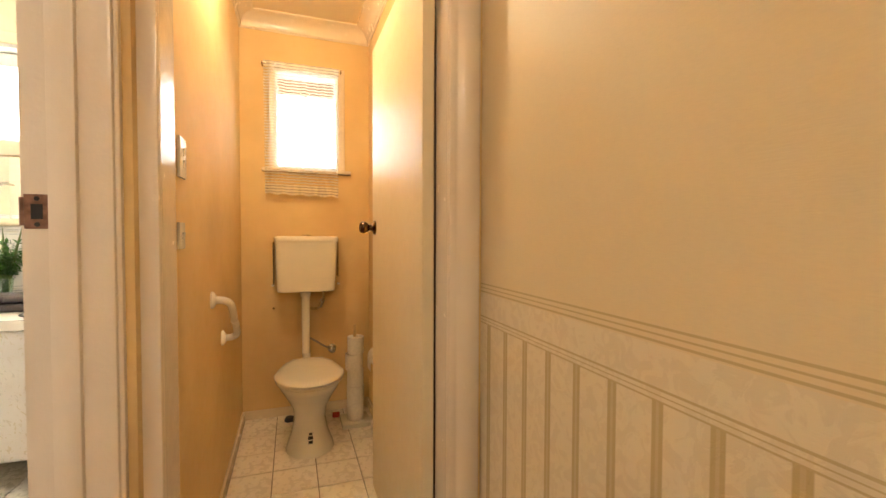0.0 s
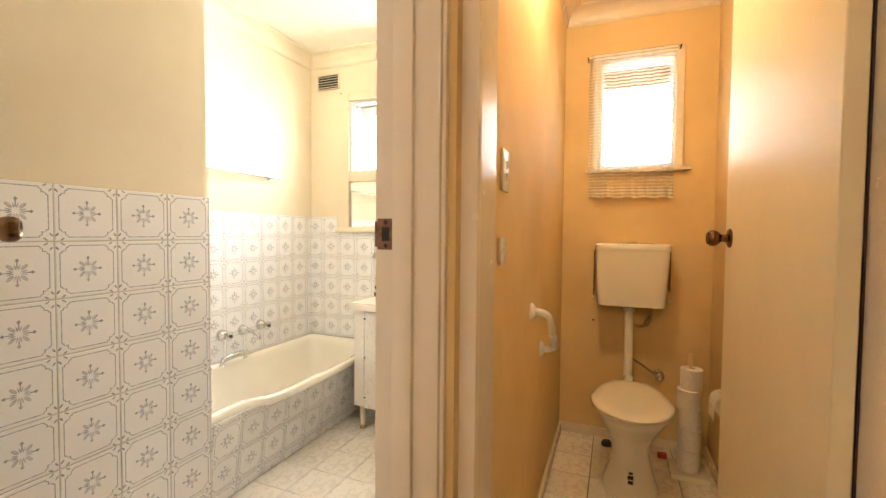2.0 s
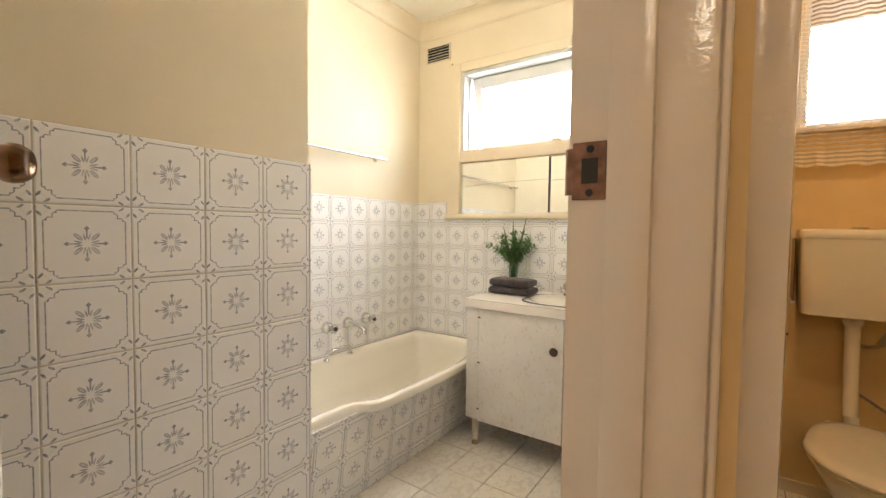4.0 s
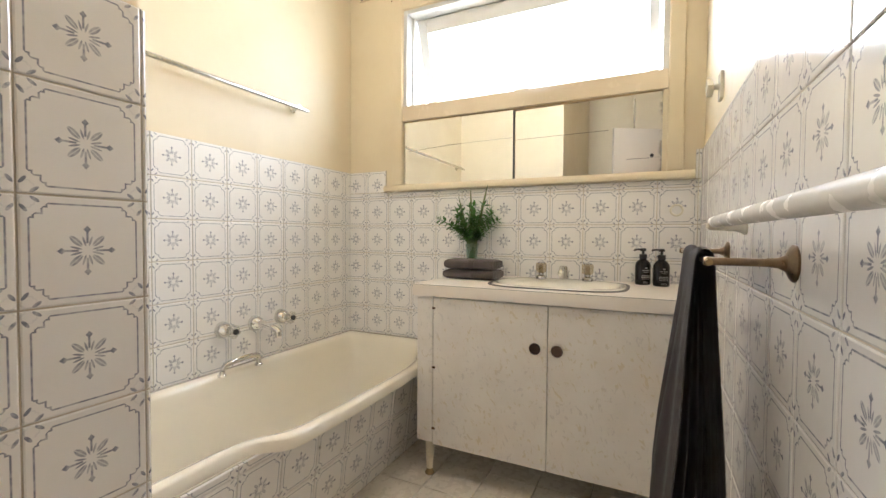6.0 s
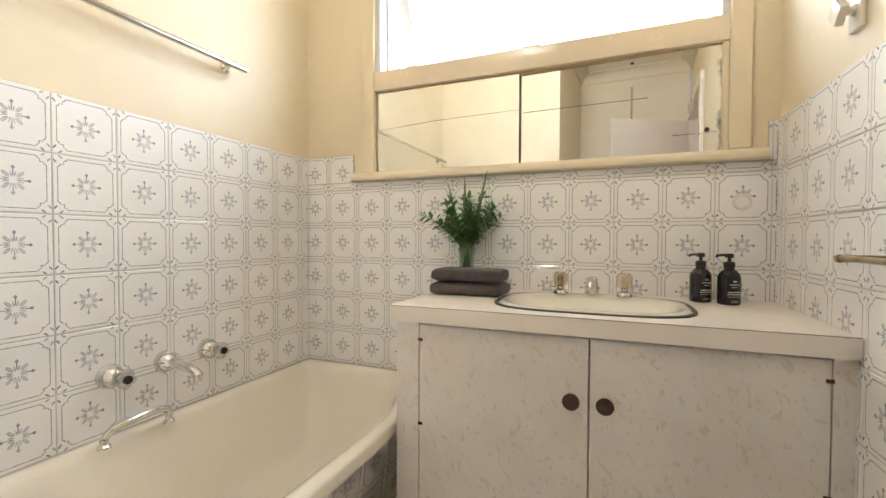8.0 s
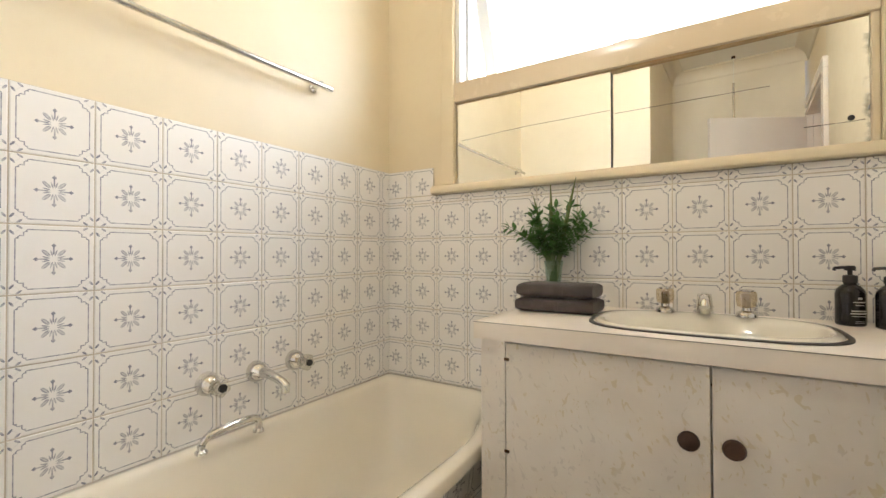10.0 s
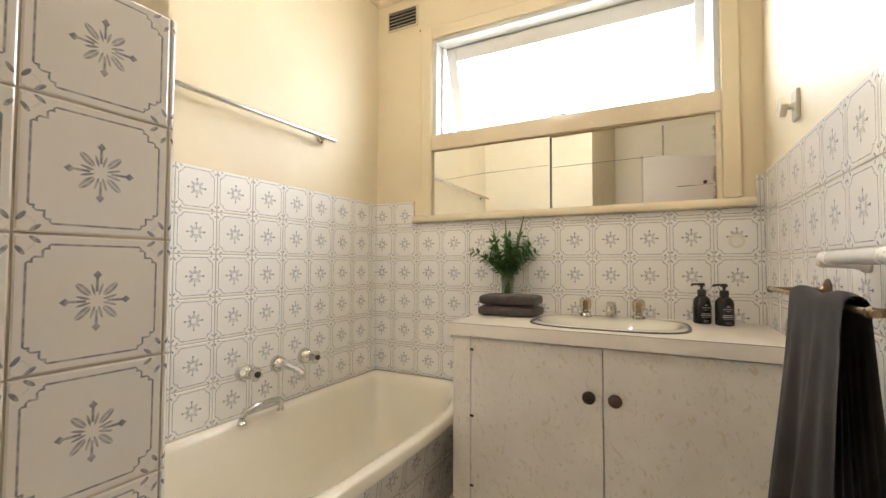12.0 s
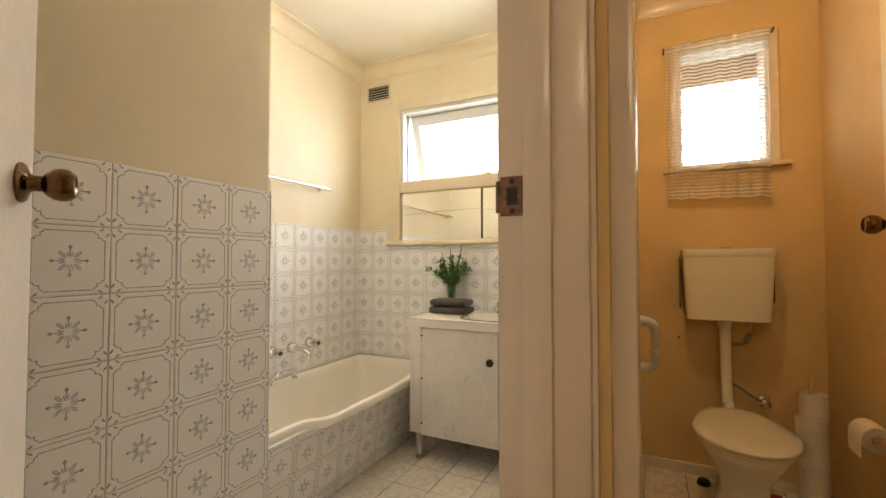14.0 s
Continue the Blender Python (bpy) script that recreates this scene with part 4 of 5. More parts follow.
def foliage():
    t = thing("cut_foliage", "bunch of dark green leafy stems with tall blades", "plant")
    rnd = random.Random(12)
    stems, leaves = bmesh.new(), bmesh.new()

    def leaf(p, d, size):
        d = d.normalized()
        side = d.cross(Vector((0, 0, 1)))
        side = side.normalized() if side.length > 0.05 else Vector((1, 0, 0))
        side = (side + Vector((rnd.uniform(-0.4, 0.4), rnd.uniform(-0.4, 0.4), rnd.uniform(-0.5, 0.5)))).normalized()
        up = side.cross(d).normalized()
        rows = []
        for s, w in ((0.0, 0.02), (0.18, 0.20), (0.42, 0.33), (0.70, 0.22), (0.88, 0.07), (1.0, 0.0)):
            c = p + d * size * s - up * size * 0.16 * s * s
            rows.append((c - side * size * w * 0.74 + up * size * w * 0.2, c, c + side * size * w * 0.74 + up * size * w * 0.2))
        vs = [[leaves.verts.new(q) for q in r] for r in rows]
        for a, b in zip(vs, vs[1:]):
            for i in (0, 1):
                leaves.faces.new((a[i], a[i + 1], b[i + 1], b[i]))

    def sprig(start, heading, length, droop):
        """A wiry stem set with pairs of pointed leaflets."""
        steps = 9
        pts, d = [start], heading.normalized()
        for _ in range(steps):
            d = (d + Vector((rnd.uniform(-0.10, 0.10), rnd.uniform(-0.10, 0.10), -droop))).normalized()
            pts.append(pts[-1] + d * length / steps)
        tube(pts, 0.0012, 5, stems)
        for k in range(2, steps + 1):
            d = (pts[k] - pts[k - 1]).normalized()
            side = d.cross(Vector((rnd.uniform(-0.3, 0.3), -1, rnd.uniform(-0.3, 0.3)))).normalized()
            for s in (-1, 1):
                if rnd.random() < 0.9:
                    leaf(pts[k], side * s + d * rnd.uniform(0.45, 0.95) + Vector((0, rnd.uniform(-0.5, 0.3), rnd.uniform(-0.25, 0.2))), rnd.uniform(0.024, 0.037))
        leaf(pts[-1], d, 0.034)

    mouth = Vector((VXY[0], VXY[1], CT + 0.145))
    for i in range(34):
        ang = math.tau * i * 0.382 + rnd.uniform(-0.2, 0.2)
        lean = 0.08 + 0.78 * ((i % 17) / 16) ** 0.85
        out = Vector((math.cos(ang), 0.40 * math.sin(ang) - 0.08, 0))
        tube([Vector((VXY[0] + 0.008 * math.cos(ang), VXY[1] + 0.008 * math.sin(ang), CT + 0.02)), mouth + out * 0.012], 0.0014, 5, stems)
        sprig(mouth + out * 0.012, out * lean + Vector((0, 0, 1.0)), rnd.uniform(0.120, 0.205), 0.015 + 0.055 * lean)
    part("stems", stems, STALK, t)
    part("leaves", leaves, LEAF, t)
    for dx, dy, h in ((-0.072, 0.0, 0.385), (-0.014, 0.012, 0.420), (0.080, -0.008, 0.435)):
        bm = bmesh.new()
        rows = []
        for s in [k / 10 for k in range(11)]:
            w = 0.0085 * math.sin(math.pi * (0.22 + 0.76 * s)) ** 0.8 + 0.0003
            c = Vector((VXY[0] + dx * s**1.25, VXY[1] + dy * s, CT + 0.03 + (h - 0.03) * s))
            rows.append([bm.verts.new(c + Vector((-w, 0.001, 0))), bm.verts.new(c + Vector((0, -0.001, 0))), bm.verts.new(c + Vector((w, 0.001, 0)))])
        for a, b in zip(rows, rows[1:]):
            for i in (0, 1):
                bm.faces.new((a[i], a[i + 1], b[i + 1], b[i]))
        part("blade", bm, BLADE, t, "tall olive blade leaf")


foliage()


def pump_bottle(x, y, turn):
    t = thing("pump_bottle", "black pump bottle with small pale print", "bottle", "pump bottles")
    part("body", lathe([(0.027, 0.0), (0.0295, 0.003), (0.0295, 0.078), (0.027, 0.088), (0.019, 0.098), (0.013, 0.102), (0.013, 0.106)], 32), BOTTLE, t)
    part("collar", lathe([(0.0145, 0.106), (0.0145, 0.122), (0.012, 0.124), (0.005, 0.125), (0.005, 0.136)], 24), BLACK, t)
    head = turned(lathe([(0.011, 0.0), (0.011, 0.009), (0.008, 0.012)], 20), pose(0, 0, 0.136))
    tube([(0, 0, 0.143), (-0.020, 0, 0.1435), (-0.034, 0, 0.142), (-0.037, 0, 0.137)], 0.004, 8, head)
    part("pump", head, BLACK, t)
    for z, w, h in ((0.066, 0.005, 0.005), (0.058, 0.014, 0.0022), (0.051, 0.009, 0.0016), (0.036, 0.017, 0.0030), (0.030, 0.019, 0.0026), (0.024, 0.017, 0.0014), (0.012, 0.009, 0.0012), (0.008, 0.011, 0.0012)):
        n = 8
        angles = [-math.pi / 2 + (k / n - 0.5) * w / 0.0297 * 2 for k in range(n + 1)]
        bm = bmesh.new()
        lo = [bm.verts.new((0.0298 * math.cos(a), 0.0298 * math.sin(a), z)) for a in angles]
        up = [bm.verts.new((0.0298 * math.cos(a), 0.0298 * math.sin(a), z + h)) for a in angles]
        for i in range(n):
            bm.faces.new((lo[i], lo[i + 1], up[i + 1], up[i]))
        part("print", bm, LABEL_INK, t)
    t.matrix_world = pose(x, y, CT, 0, 0, turn)


pump_bottle(-0.692, 2.818, 25)
pump_bottle(-0.625, 2.786, 18)

ringmark = tagged(part("wall_ring", loft([[((0.022 + 0.004 * math.cos(b)) * math.cos(a), 0.0035 * math.sin(b), (0.022 + 0.004 * math.cos(b)) * math.sin(a)) for b in (math.tau * k / 10 for k in range(10))]
                                          for a in (math.tau * j / 32 for j in range(33))], False, False), PLASTIC), "small ivory ring stuck to a wall tile", "ring")
part("centre", turned(lathe([(0.0205, 0.0), (0.0205, 0.0006), (0.0, 0.0008)], 24), pose(0, 0.0004, 0, 90)), WHITE_PLASTIC, ringmark)
ringmark.matrix_world = pose(-0.572, BY1 - 0.0105, 1.090)
hookring = tagged(part("side_hook", tube(bend([(CX0 - 0.001, 2.60, 0.640), (CX0 - 0.018, 2.60, 0.645), (CX0 - 0.026, 2.60, 0.630), (CX0 - 0.026, 2.60, 0.606), (CX0 - 0.016, 2.60, 0.594), (CX0 - 0.002, 2.60, 0.597)]), 0.004, 8), BRONZE), "bronze loop hook on the cabinet side", "hook")

# ---- east wall of the bathroom ----
RAILX = -0.590
brass = thing("towel_rail", "tarnished brass towel rail holding a charcoal towel", "towel rail")
part("bar", tube([(RAILX, 1.640, 0.942), (RAILX, 2.225, 0.944)], 0.0048, 14), BRASS, brass)
for yy in (1.652, 2.212):
    part("bracket", turned(lathe([(0.027, 0.008), (0.027, 0.011), (0.023, 0.014), (0.012, 0.019), (0.0075, 0.028), (0.006, 0.045), (0.006, 0.108), (0.0075, 0.114), (0.005, 0.119)], 24), pose(BX1, yy, 0.943, 0, -90)), BROWN_BRASS, brass, "brown tarnished bell bracket")


def hung_towel():
    t = thing("hanging_towel", "charcoal cotton towel hung in folds over the brass rail", "towel")
    for shell, (reach, low, phase) in enumerate(((1.0, 0.30, 0.0), (0.62, 0.33, 0.0), (0.22, 0.36, 0.0), (-0.05, 0.34, 0.0))):
        bm = bmesh.new()
        ys = [1.700 + 0.012 * shell + (0.27 - 0.024 * shell) * i / 40 for i in range(41)]
        path = [(-1, low + (0.94 - low) * k / 24) for k in range(25)]
        path += [(-math.cos(a), 0.944 + (0.016 - 0.006 * shell) * math.sin(a)) for a in (math.pi * k / 8 for k in range(1, 8))]
        path += [(1, 0.94 - (0.90 - low) * k / 24) for k in range(25)]
        grid = []
        for s, z in path:
            drop = max(0.0, 0.944 - z)
            row = []
            for i, y in enumerate(ys):
                u = i / 40
                wave = 0.013 * math.sin(u * 13 + 0.6 + phase) + 0.007 * math.sin(u * 31 + drop * 3 + phase)
                spread = 0.014 - 0.004 * shell + reach * min(drop * (0.095 if s < 0 else 0.045), 0.042)
                x = RAILX + s * spread + wave * min(1.0, drop * 3) * (0.8 if s < 0 else 0.4)
                row.append(bm.verts.new((x, 1.72 + (y - 1.72) * (1 + 0.20 * drop) - 0.02 * drop, z + 0.004 * math.sin(u * 9))))
            grid.append(row)
        for a, b in zip(grid, grid[1:]):
            for i in range(40):
                bm.faces.new((a[i], a[i + 1], b[i + 1], b[i]))
        bmesh.ops.solidify(bm, geom=bm.faces[:], thickness=0.011)
        part("fold", bm, TOWEL, t, smooth=70)


hung_towel()

white_rail = thing("towel_rail", "white plastic towel bar on two arms", "towel rail")
part("bar", tube([(-0.543, 1.180, 1.010), (-0.543, 2.005, 1.013)], 0.0125, 16), WHITE_PLASTIC, white_rail)
for yy in (1.19, 1.995):
    loops = []
    for d, hy_, hz in ((0.008, 0.020, 0.030), (0.013, 0.020, 0.030), (0.020, 0.015, 0.023), (0.034, 0.012, 0.0180), (0.070, 0.011, 0.0160), (0.086, 0.011, 0.0155), (0.097, 0.009, 0.0125), (0.102, 0.004, 0.005)):
        loops.append([(BX1 - 0.008 - (d - 0.008) * 0.78, yy + hy_ * q * math.cos(a), 1.004 + (hz if yy < 1.5 else 0.62 * hz) * q * math.sin(a)) for a, q in ((a, (abs(math.cos(a)) ** 4 + abs(math.sin(a)) ** 4) ** -0.25) for a in (math.tau * k / 24 for k in range(24)))])
    part("arm", loft(loops), PLASTIC, white_rail, "ivory plastic bracket arm")

hook = thing("wall_hook", "ivory plastic hook with a square knob", "hook")
part("plate", boxes((BX1 - 0.010, BX1, 2.425, 2.475, 1.400, 1.482), bevel=0.003, segments=2), PLASTIC, hook)
part("knob", turned(boxes((-0.021, 0.021, -0.021, 0.021, 0.022, 0.040), bevel=0.006, segments=2), pose(BX1 - 0.004, 2.45, 1.440, 0, -90) @ pose(0, 0, 0, 0, 0, 45)), PLASTIC, hook)
part("stem", turned(lathe([(0.012, 0.006), (0.008, 0.012), (0.009, 0.024)], 16), pose(BX1 - 0.004, 2.45, 1.440, 0, -90)), PLASTIC, hook)

cord = thing("ceiling_pull_cord", "light pull cord with a long metal tube grip", "pull cord")
part("boss", lathe([(0.014, 2.535), (0.014, CEIL), (0.006, CEIL)], 16, (-0.955, 0.31)), BRONZE, cord)
part("cord", tube([(-0.955, 0.31, 2.535), (-0.955, 0.31, 2.33)], 0.003, 8), PLASTIC, cord)
part("tube", tube([(-0.955, 0.31, 2.335), (-0.955, 0.31, 1.90)], 0.0085, 12), CHROME, cord)

# ---- toilet room ----
window2 = tagged(new("window_2"), "small cream louvre window behind a net curtain", "window", kind="structure")
part("architrave", boxes((VX0 - 0.035, VX0, FY - 0.014, FY, VZ0 - 0.004, VZ1 + 0.035), bevel=0.004), TRIM, window2)
part("architrave", boxes((VX1, VX1 + 0.042, FY - 0.014, FY, VZ0 - 0.004, VZ1 + 0.035), bevel=0.004), TRIM, window2)
part("architrave", boxes((VX0, VX1, FY - 0.014, FY, VZ1, VZ1 + 0.035), bevel=0.004), TRIM, window2)
part("window_sill", boxes((VX0 - 0.075, VX1 + 0.080, FY - 0.045, FY, VZ0 - 0.030, VZ0 - 0.006), bevel=0.006, segments=2), TRIM, window2)
part("jamb", boxes((VX0, VX0 + 0.016, FY, FY + 0.15, VZ0, VZ1), (VX1 - 0.016, VX1, FY, FY + 0.15, VZ0, VZ1), (VX0 + 0.016, VX1 - 0.016, FY, FY + 0.15, VZ1 - 0.016, VZ1), (VX0 + 0.016, VX1 - 0.016, FY, FY + 0.15, VZ0, VZ0 + 0.012)), SASH_PAINT, window2)
for k in range(6):
    blade = part("louvre_blade", boxes((VX0 + 0.018, VX1 - 0.018, -0.002, 0.002, -0.055, 0.055)), PANE, window2)
    blade.matrix_world = pose(0, FY + 0.09, VZ0 + 0.068 + 0.1 * k, 35)
    blade.visible_shadow = False
    part("blade_clip", boxes((VX0 + 0.016, VX0 + 0.026, FY + 0.07, FY + 0.11, VZ0 + 0.020 + 0.1 * k, VZ0 + 0.045 + 0.1 * k), (VX1 - 0.026, VX1 - 0.016, FY + 0.07, FY + 0.11, VZ0 + 0.020 + 0.1 * k, VZ0 + 0.045 + 0.1 * k)), CHROME, window2)


def net_curtain():
    t = thing("net_curtain", "cream open-weave net curtain gathered on a wire", "curtain")
    bm = bmesh.new()
    uv = bm.loops.layers.uv.new("UVMap")
    nx, nz = 120, 34
    x0, x1, z0, z1 = -0.195, 0.262, 1.432, 2.256
    grid = []
    for j in range(nz + 1):
        v = j / nz
        row = []
        for i in range(nx + 1):
            u = i / nx
            pull = 0.0 if v > 0.95 else 1.0
            fold = 0.007 * math.sin(u * 46 + 0.8 * math.sin(u * 9)) + 0.005 * math.sin(u * 19 + 1.3)
            x = x0 + (x1 - x0) * u + 0.012 * (1 - v) * (0.5 - u)
            z = z0 + (z1 - z0) * v + (0.004 * math.sin(u * 30) - 0.010 * u if j == 0 else -0.010 * u * (1 - v))
            row.append(bm.verts.new((x, FY - 0.058 + fold * (0.45 + 0.55 * pull) * (1 - 0.35 * v), z)))
        grid.append(row)
    for j in range(nz):
        for i in range(nx):
            f = bm.faces.new((grid[j][i], grid[j][i + 1], grid[j + 1][i + 1], grid[j + 1][i]))
            for loop, (a, b) in zip(f.loops, ((i, j), (i + 1, j), (i + 1, j + 1), (i, j + 1))):
                loop[uv].uv = (a / nx, b / nz)
    part("cloth", bm, LACE, t, smooth=80)
    part("wire", tube([(-0.200, FY - 0.056, 2.240), (0.275, FY - 0.050, 2.246)], 0.003, 8), CHROME, t)
    part("hook", boxes((0.272, 0.280, FY - 0.055, FY - 0.012, 2.240, 2.252)), BRONZE, t)
    part("hook", boxes((-0.206, -0.198, FY - 0.060, FY, 2.234, 2.246)), BRONZE, t)


net_curtain()

PX, PY = 0.054, 2.43


def toilet():
    t = thing("toilet", "cream china toilet pan with a closed plastic lid", "toilet")

    def outline(z, w, front, back, tail):
        pts = []
        for i in range(48):
            a = math.tau * i / 48
            c, s = math.cos(a), math.sin(a)
            if s < 0:
                pts.append((PX + w * c, PY - 0.02 + (PY - 0.02 - front) * s, z))
            else:
                k = (abs(c) ** 3.2 + abs(s) ** 3.2) ** (-1 / 3.2)
                pts.append((PX + (w + (tail - w) * s) * k * c, PY - 0.02 + (back - PY + 0.02) * k * s, z))
        return pts

    pan = [outline(0.0, 0.128, 2.262, 2.66, 0.10), outline(0.012, 0.126, 2.266, 2.66, 0.10), outline(0.03, 0.120, 2.276, 2.655, 0.10), outline(0.10, 0.094, 2.315, 2.64, 0.09), outline(0.17, 0.082, 2.330, 2.64, 0.09),
           outline(0.23, 0.090, 2.315, 2.66, 0.095), outline(0.29, 0.122, 2.268, 2.69, 0.105), outline(0.34, 0.152, 2.222, 2.70, 0.11), outline(0.372, 0.165, 2.197, 2.70, 0.115), outline(0.380, 0.163, 2.200, 2.70, 0.115)]
    part("pan", loft(pan), CERAMIC, t, smooth=60)
    part("seat", loft([outline(0.381, 0.174, 2.186, 2.675, 0.12), outline(0.384, 0.178, 2.180, 2.68, 0.122), outline(0.394, 0.178, 2.180, 2.68, 0.122), outline(0.397, 0.174, 2.186, 2.675, 0.12)]), PLASTIC, t)
    part("lid", loft([outline(0.398, 0.178, 2.178, 2.690, 0.122), outline(0.402, 0.184, 2.168, 2.698, 0.126), outline(0.412, 0.185, 2.166, 2.700, 0.127), outline(0.419, 0.178, 2.176, 2.694, 0.122), outline(0.424, 0.140, 2.23, 2.66, 0.10), outline(0.426, 0.07, 2.33, 2.56, 0.06)]), PLASTIC, t, smooth=60)
    for dx in (-0.07, 0.07):
        part("hinge", turned(lathe([(0.010, -0.018), (0.012, -0.014), (0.012, 0.014), (0.010, 0.018)], 14), pose(PX + dx, 2.692, 0.404, 0, 90)), PLASTIC, t)
    part("sticker", boxes((PX - 0.018, PX + 0.018, 2.2935, 2.2995, 0.036, 0.130), bevel=0.0005), PAPER, t, "white paper sticker")
    for z, w, h, mat in ((0.112, 0.010, 0.012, BLACK), (0.088, 0.014, 0.016, BLACK), (0.066, 0.012, 0.014, BLACK), (0.046, 0.014, 0.010, RED), (0.104, 0.013, 0.003, BLACK), (0.080, 0.013, 0.003, BLACK)):
        part("print", boxes((PX - w, PX + w * 0.8, 2.2925, 2.2936, z, z + h)), mat, t)
    return t


toilet()


def cistern():
    t = thing("toilet_cistern", "cream plastic wall cistern on metal brackets", "cistern")
    cx, cy = 0.0525, 2.790
    part("tank", loft([ring(cx - 0.003, cy, 0.822, 0.165, 0.088, 64, 9), ring(cx - 0.003, cy, 0.826, 0.170, 0.092, 64, 9), ring(cx - 0.002, cy, 0.95, 0.178, 0.096, 64, 9), ring(cx, cy, 1.128, 0.186, 0.099, 64, 9)]), PLASTIC, t, smooth=40)
    part("lid", loft([ring(cx, cy, 1.1285, 0.188, 0.101, 64, 9), ring(cx, cy, 1.134, 0.190, 0.103, 64, 9), ring(cx, cy, 1.158, 0.190, 0.103, 64, 9), ring(cx, cy, 1.165, 0.184, 0.098, 64, 8), ring(cx, cy, 1.167, 0.15, 0.08, 64, 6)]), PLASTIC, t, smooth=40)
    part("button", lathe([(0.026, 1.166), (0.026, 1.172), (0.022, 1.175), (0.0, 1.176)], 24, (cx, cy)), CHROME, t, "chrome flush button")
    for s in (-1, 1):
        part("bracket", boxes((cx + s * 0.196 - 0.0015, cx + s * 0.196 + 0.0015, BY1 - 0.13, BY1, 0.865, 1.128) if s < 0 else (cx + s * 0.196 - 0.0015, cx + s * 0.196 + 0.0015, BY1 - 0.10, BY1, 0.905, 1.128),
                              bevel=0.0008), BRONZE, t, "brown metal side bracket")
        part("bracket_foot", boxes((cx + s * 0.196 - 0.010, cx + s * 0.196 + 0.006, BY1 - 0.135, BY1 - 0.115, 0.856, 0.867)), PLASTIC, t)
    part("spigot", lathe([(0.030, 0.785), (0.034, 0.80), (0.034, 0.821)], 20, (0.045, cy)), PLASTIC, t)
    part("flush_pipe", tube([(0.045, cy, 0.80), (0.045, cy - 0.01, 0.60), (0.047, 2.745, 0.43), (0.050, 2.70, 0.34), (0.052, 2.66, 0.31)], 0.0245, 18), PLASTIC, t, "cream plastic flush pipe")
    part("wall_screw", turned(lathe([(0.006, 0.0), (0.005, 0.004), (0.0, 0.005)], 10), pose(-0.148, BY1, 0.700, 90)), BRONZE, t)


cistern()
supply = thing("water_supply", "chrome stop tap with a braided supply hose", "stop tap")
part("hose", tube(bend([(0.055, 2.84, 0.515), (0.11, 2.86, 0.478), (0.16, 2.86, 0.444), (0.205, 2.86, 0.420)]), 0.006, 10), PIPE_GREY, supply)
part("flange", turned(lathe([(0.030, 0.0), (0.028, 0.006), (0.016, 0.012), (0.014, 0.035)], 20), pose(0.215, BY1, 0.415, 90)), CHROME, supply)
part("handle", turned(lathe([(0.012, 0.035), (0.021, 0.040), (0.022, 0.056), (0.012, 0.060)], 8), pose(0.215, BY1, 0.415, 90)), CHROME, supply)
part("inlet", tube(bend([(0.155, 2.80, 0.826), (0.156, 2.80, 0.775), (0.150, 2.81, 0.735), (0.125, 2.84, 0.700), (0.095, 2.87, 0.690), (0.085, BY1, 0.690)]), 0.0085, 12), CHROME, supply)
part("inlet_nut", tube([(0.152, 2.806, 0.755), (0.135, 2.83, 0.712)], 0.016, 6), CHROME, supply)

bar = thing("grab_bar", "white moulded plastic grab handle on the wall", "grab bar")
ga, gb = Vector((TX0, 1.845, 0.912)), Vector((TX0, 2.100, 0.704))
gd = (gb - ga)
part("grip", tube(bend([ga + Vector((0.004, 0, 0)), ga + Vector((0.045, 0, 0)) + gd * 0.02, ga + Vector((0.066, 0, 0)) + gd * 0.14, ga + Vector((0.066, 0, 0)) + gd * 0.5, gb + Vector((0.066, 0, 0)) - gd * 0.14, gb + Vector((0.045, 0, 0)) - gd * 0.02, gb + Vector((0.004, 0, 0))]), 0.015, 16), WHITE_PLASTIC, bar)
for g in (ga, gb):
    part("flange", turned(lathe([(0.034, 0.0), (0.034, 0.006), (0.026, 0.012), (0.017, 0.018)], 24), pose(*g, 0, 90)), WHITE_PLASTIC, bar)


def wall_switch(y, z, h, w, rockers):
    s = thing("light_switch", "ivory plastic wall switch plate", "light switch", "toilet switches")
    part("plate", boxes((TX0, TX0 + 0.009, y - w / 2, y + w / 2, z - h / 2, z + h / 2), bevel=0.003, segments=2), WHITE_PLASTIC, s)
    for k in range(rockers):
        zz = z + (k - (rockers - 1) / 2) * 0.034
        r = part("rocker", boxes((0, 0.007, -0.007, 0.007, -0.011, 0.011), bevel=0.0015), WHITE_PLASTIC, s)
        r.matrix_world = pose(TX0 + 0.007, y, zz, 0, 9)
    return s


wall_switch(1.372, 1.389, 0.115, 0.072, 2)
wall_switch(1.352, 1.166, 0.075, 0.060, 1)


def roll_mesh(h, r, hole):
    return loft([ring(0, 0, z, q, q, 36) for q, z in ((hole, 0.0), (r - 0.002, 0.0), (r, 0.002), (r, h - 0.002), (r - 0.002, h), (hole, h), (hole - 0.001, h - 0.001), (hole - 0.001, 0.001))], False, False)


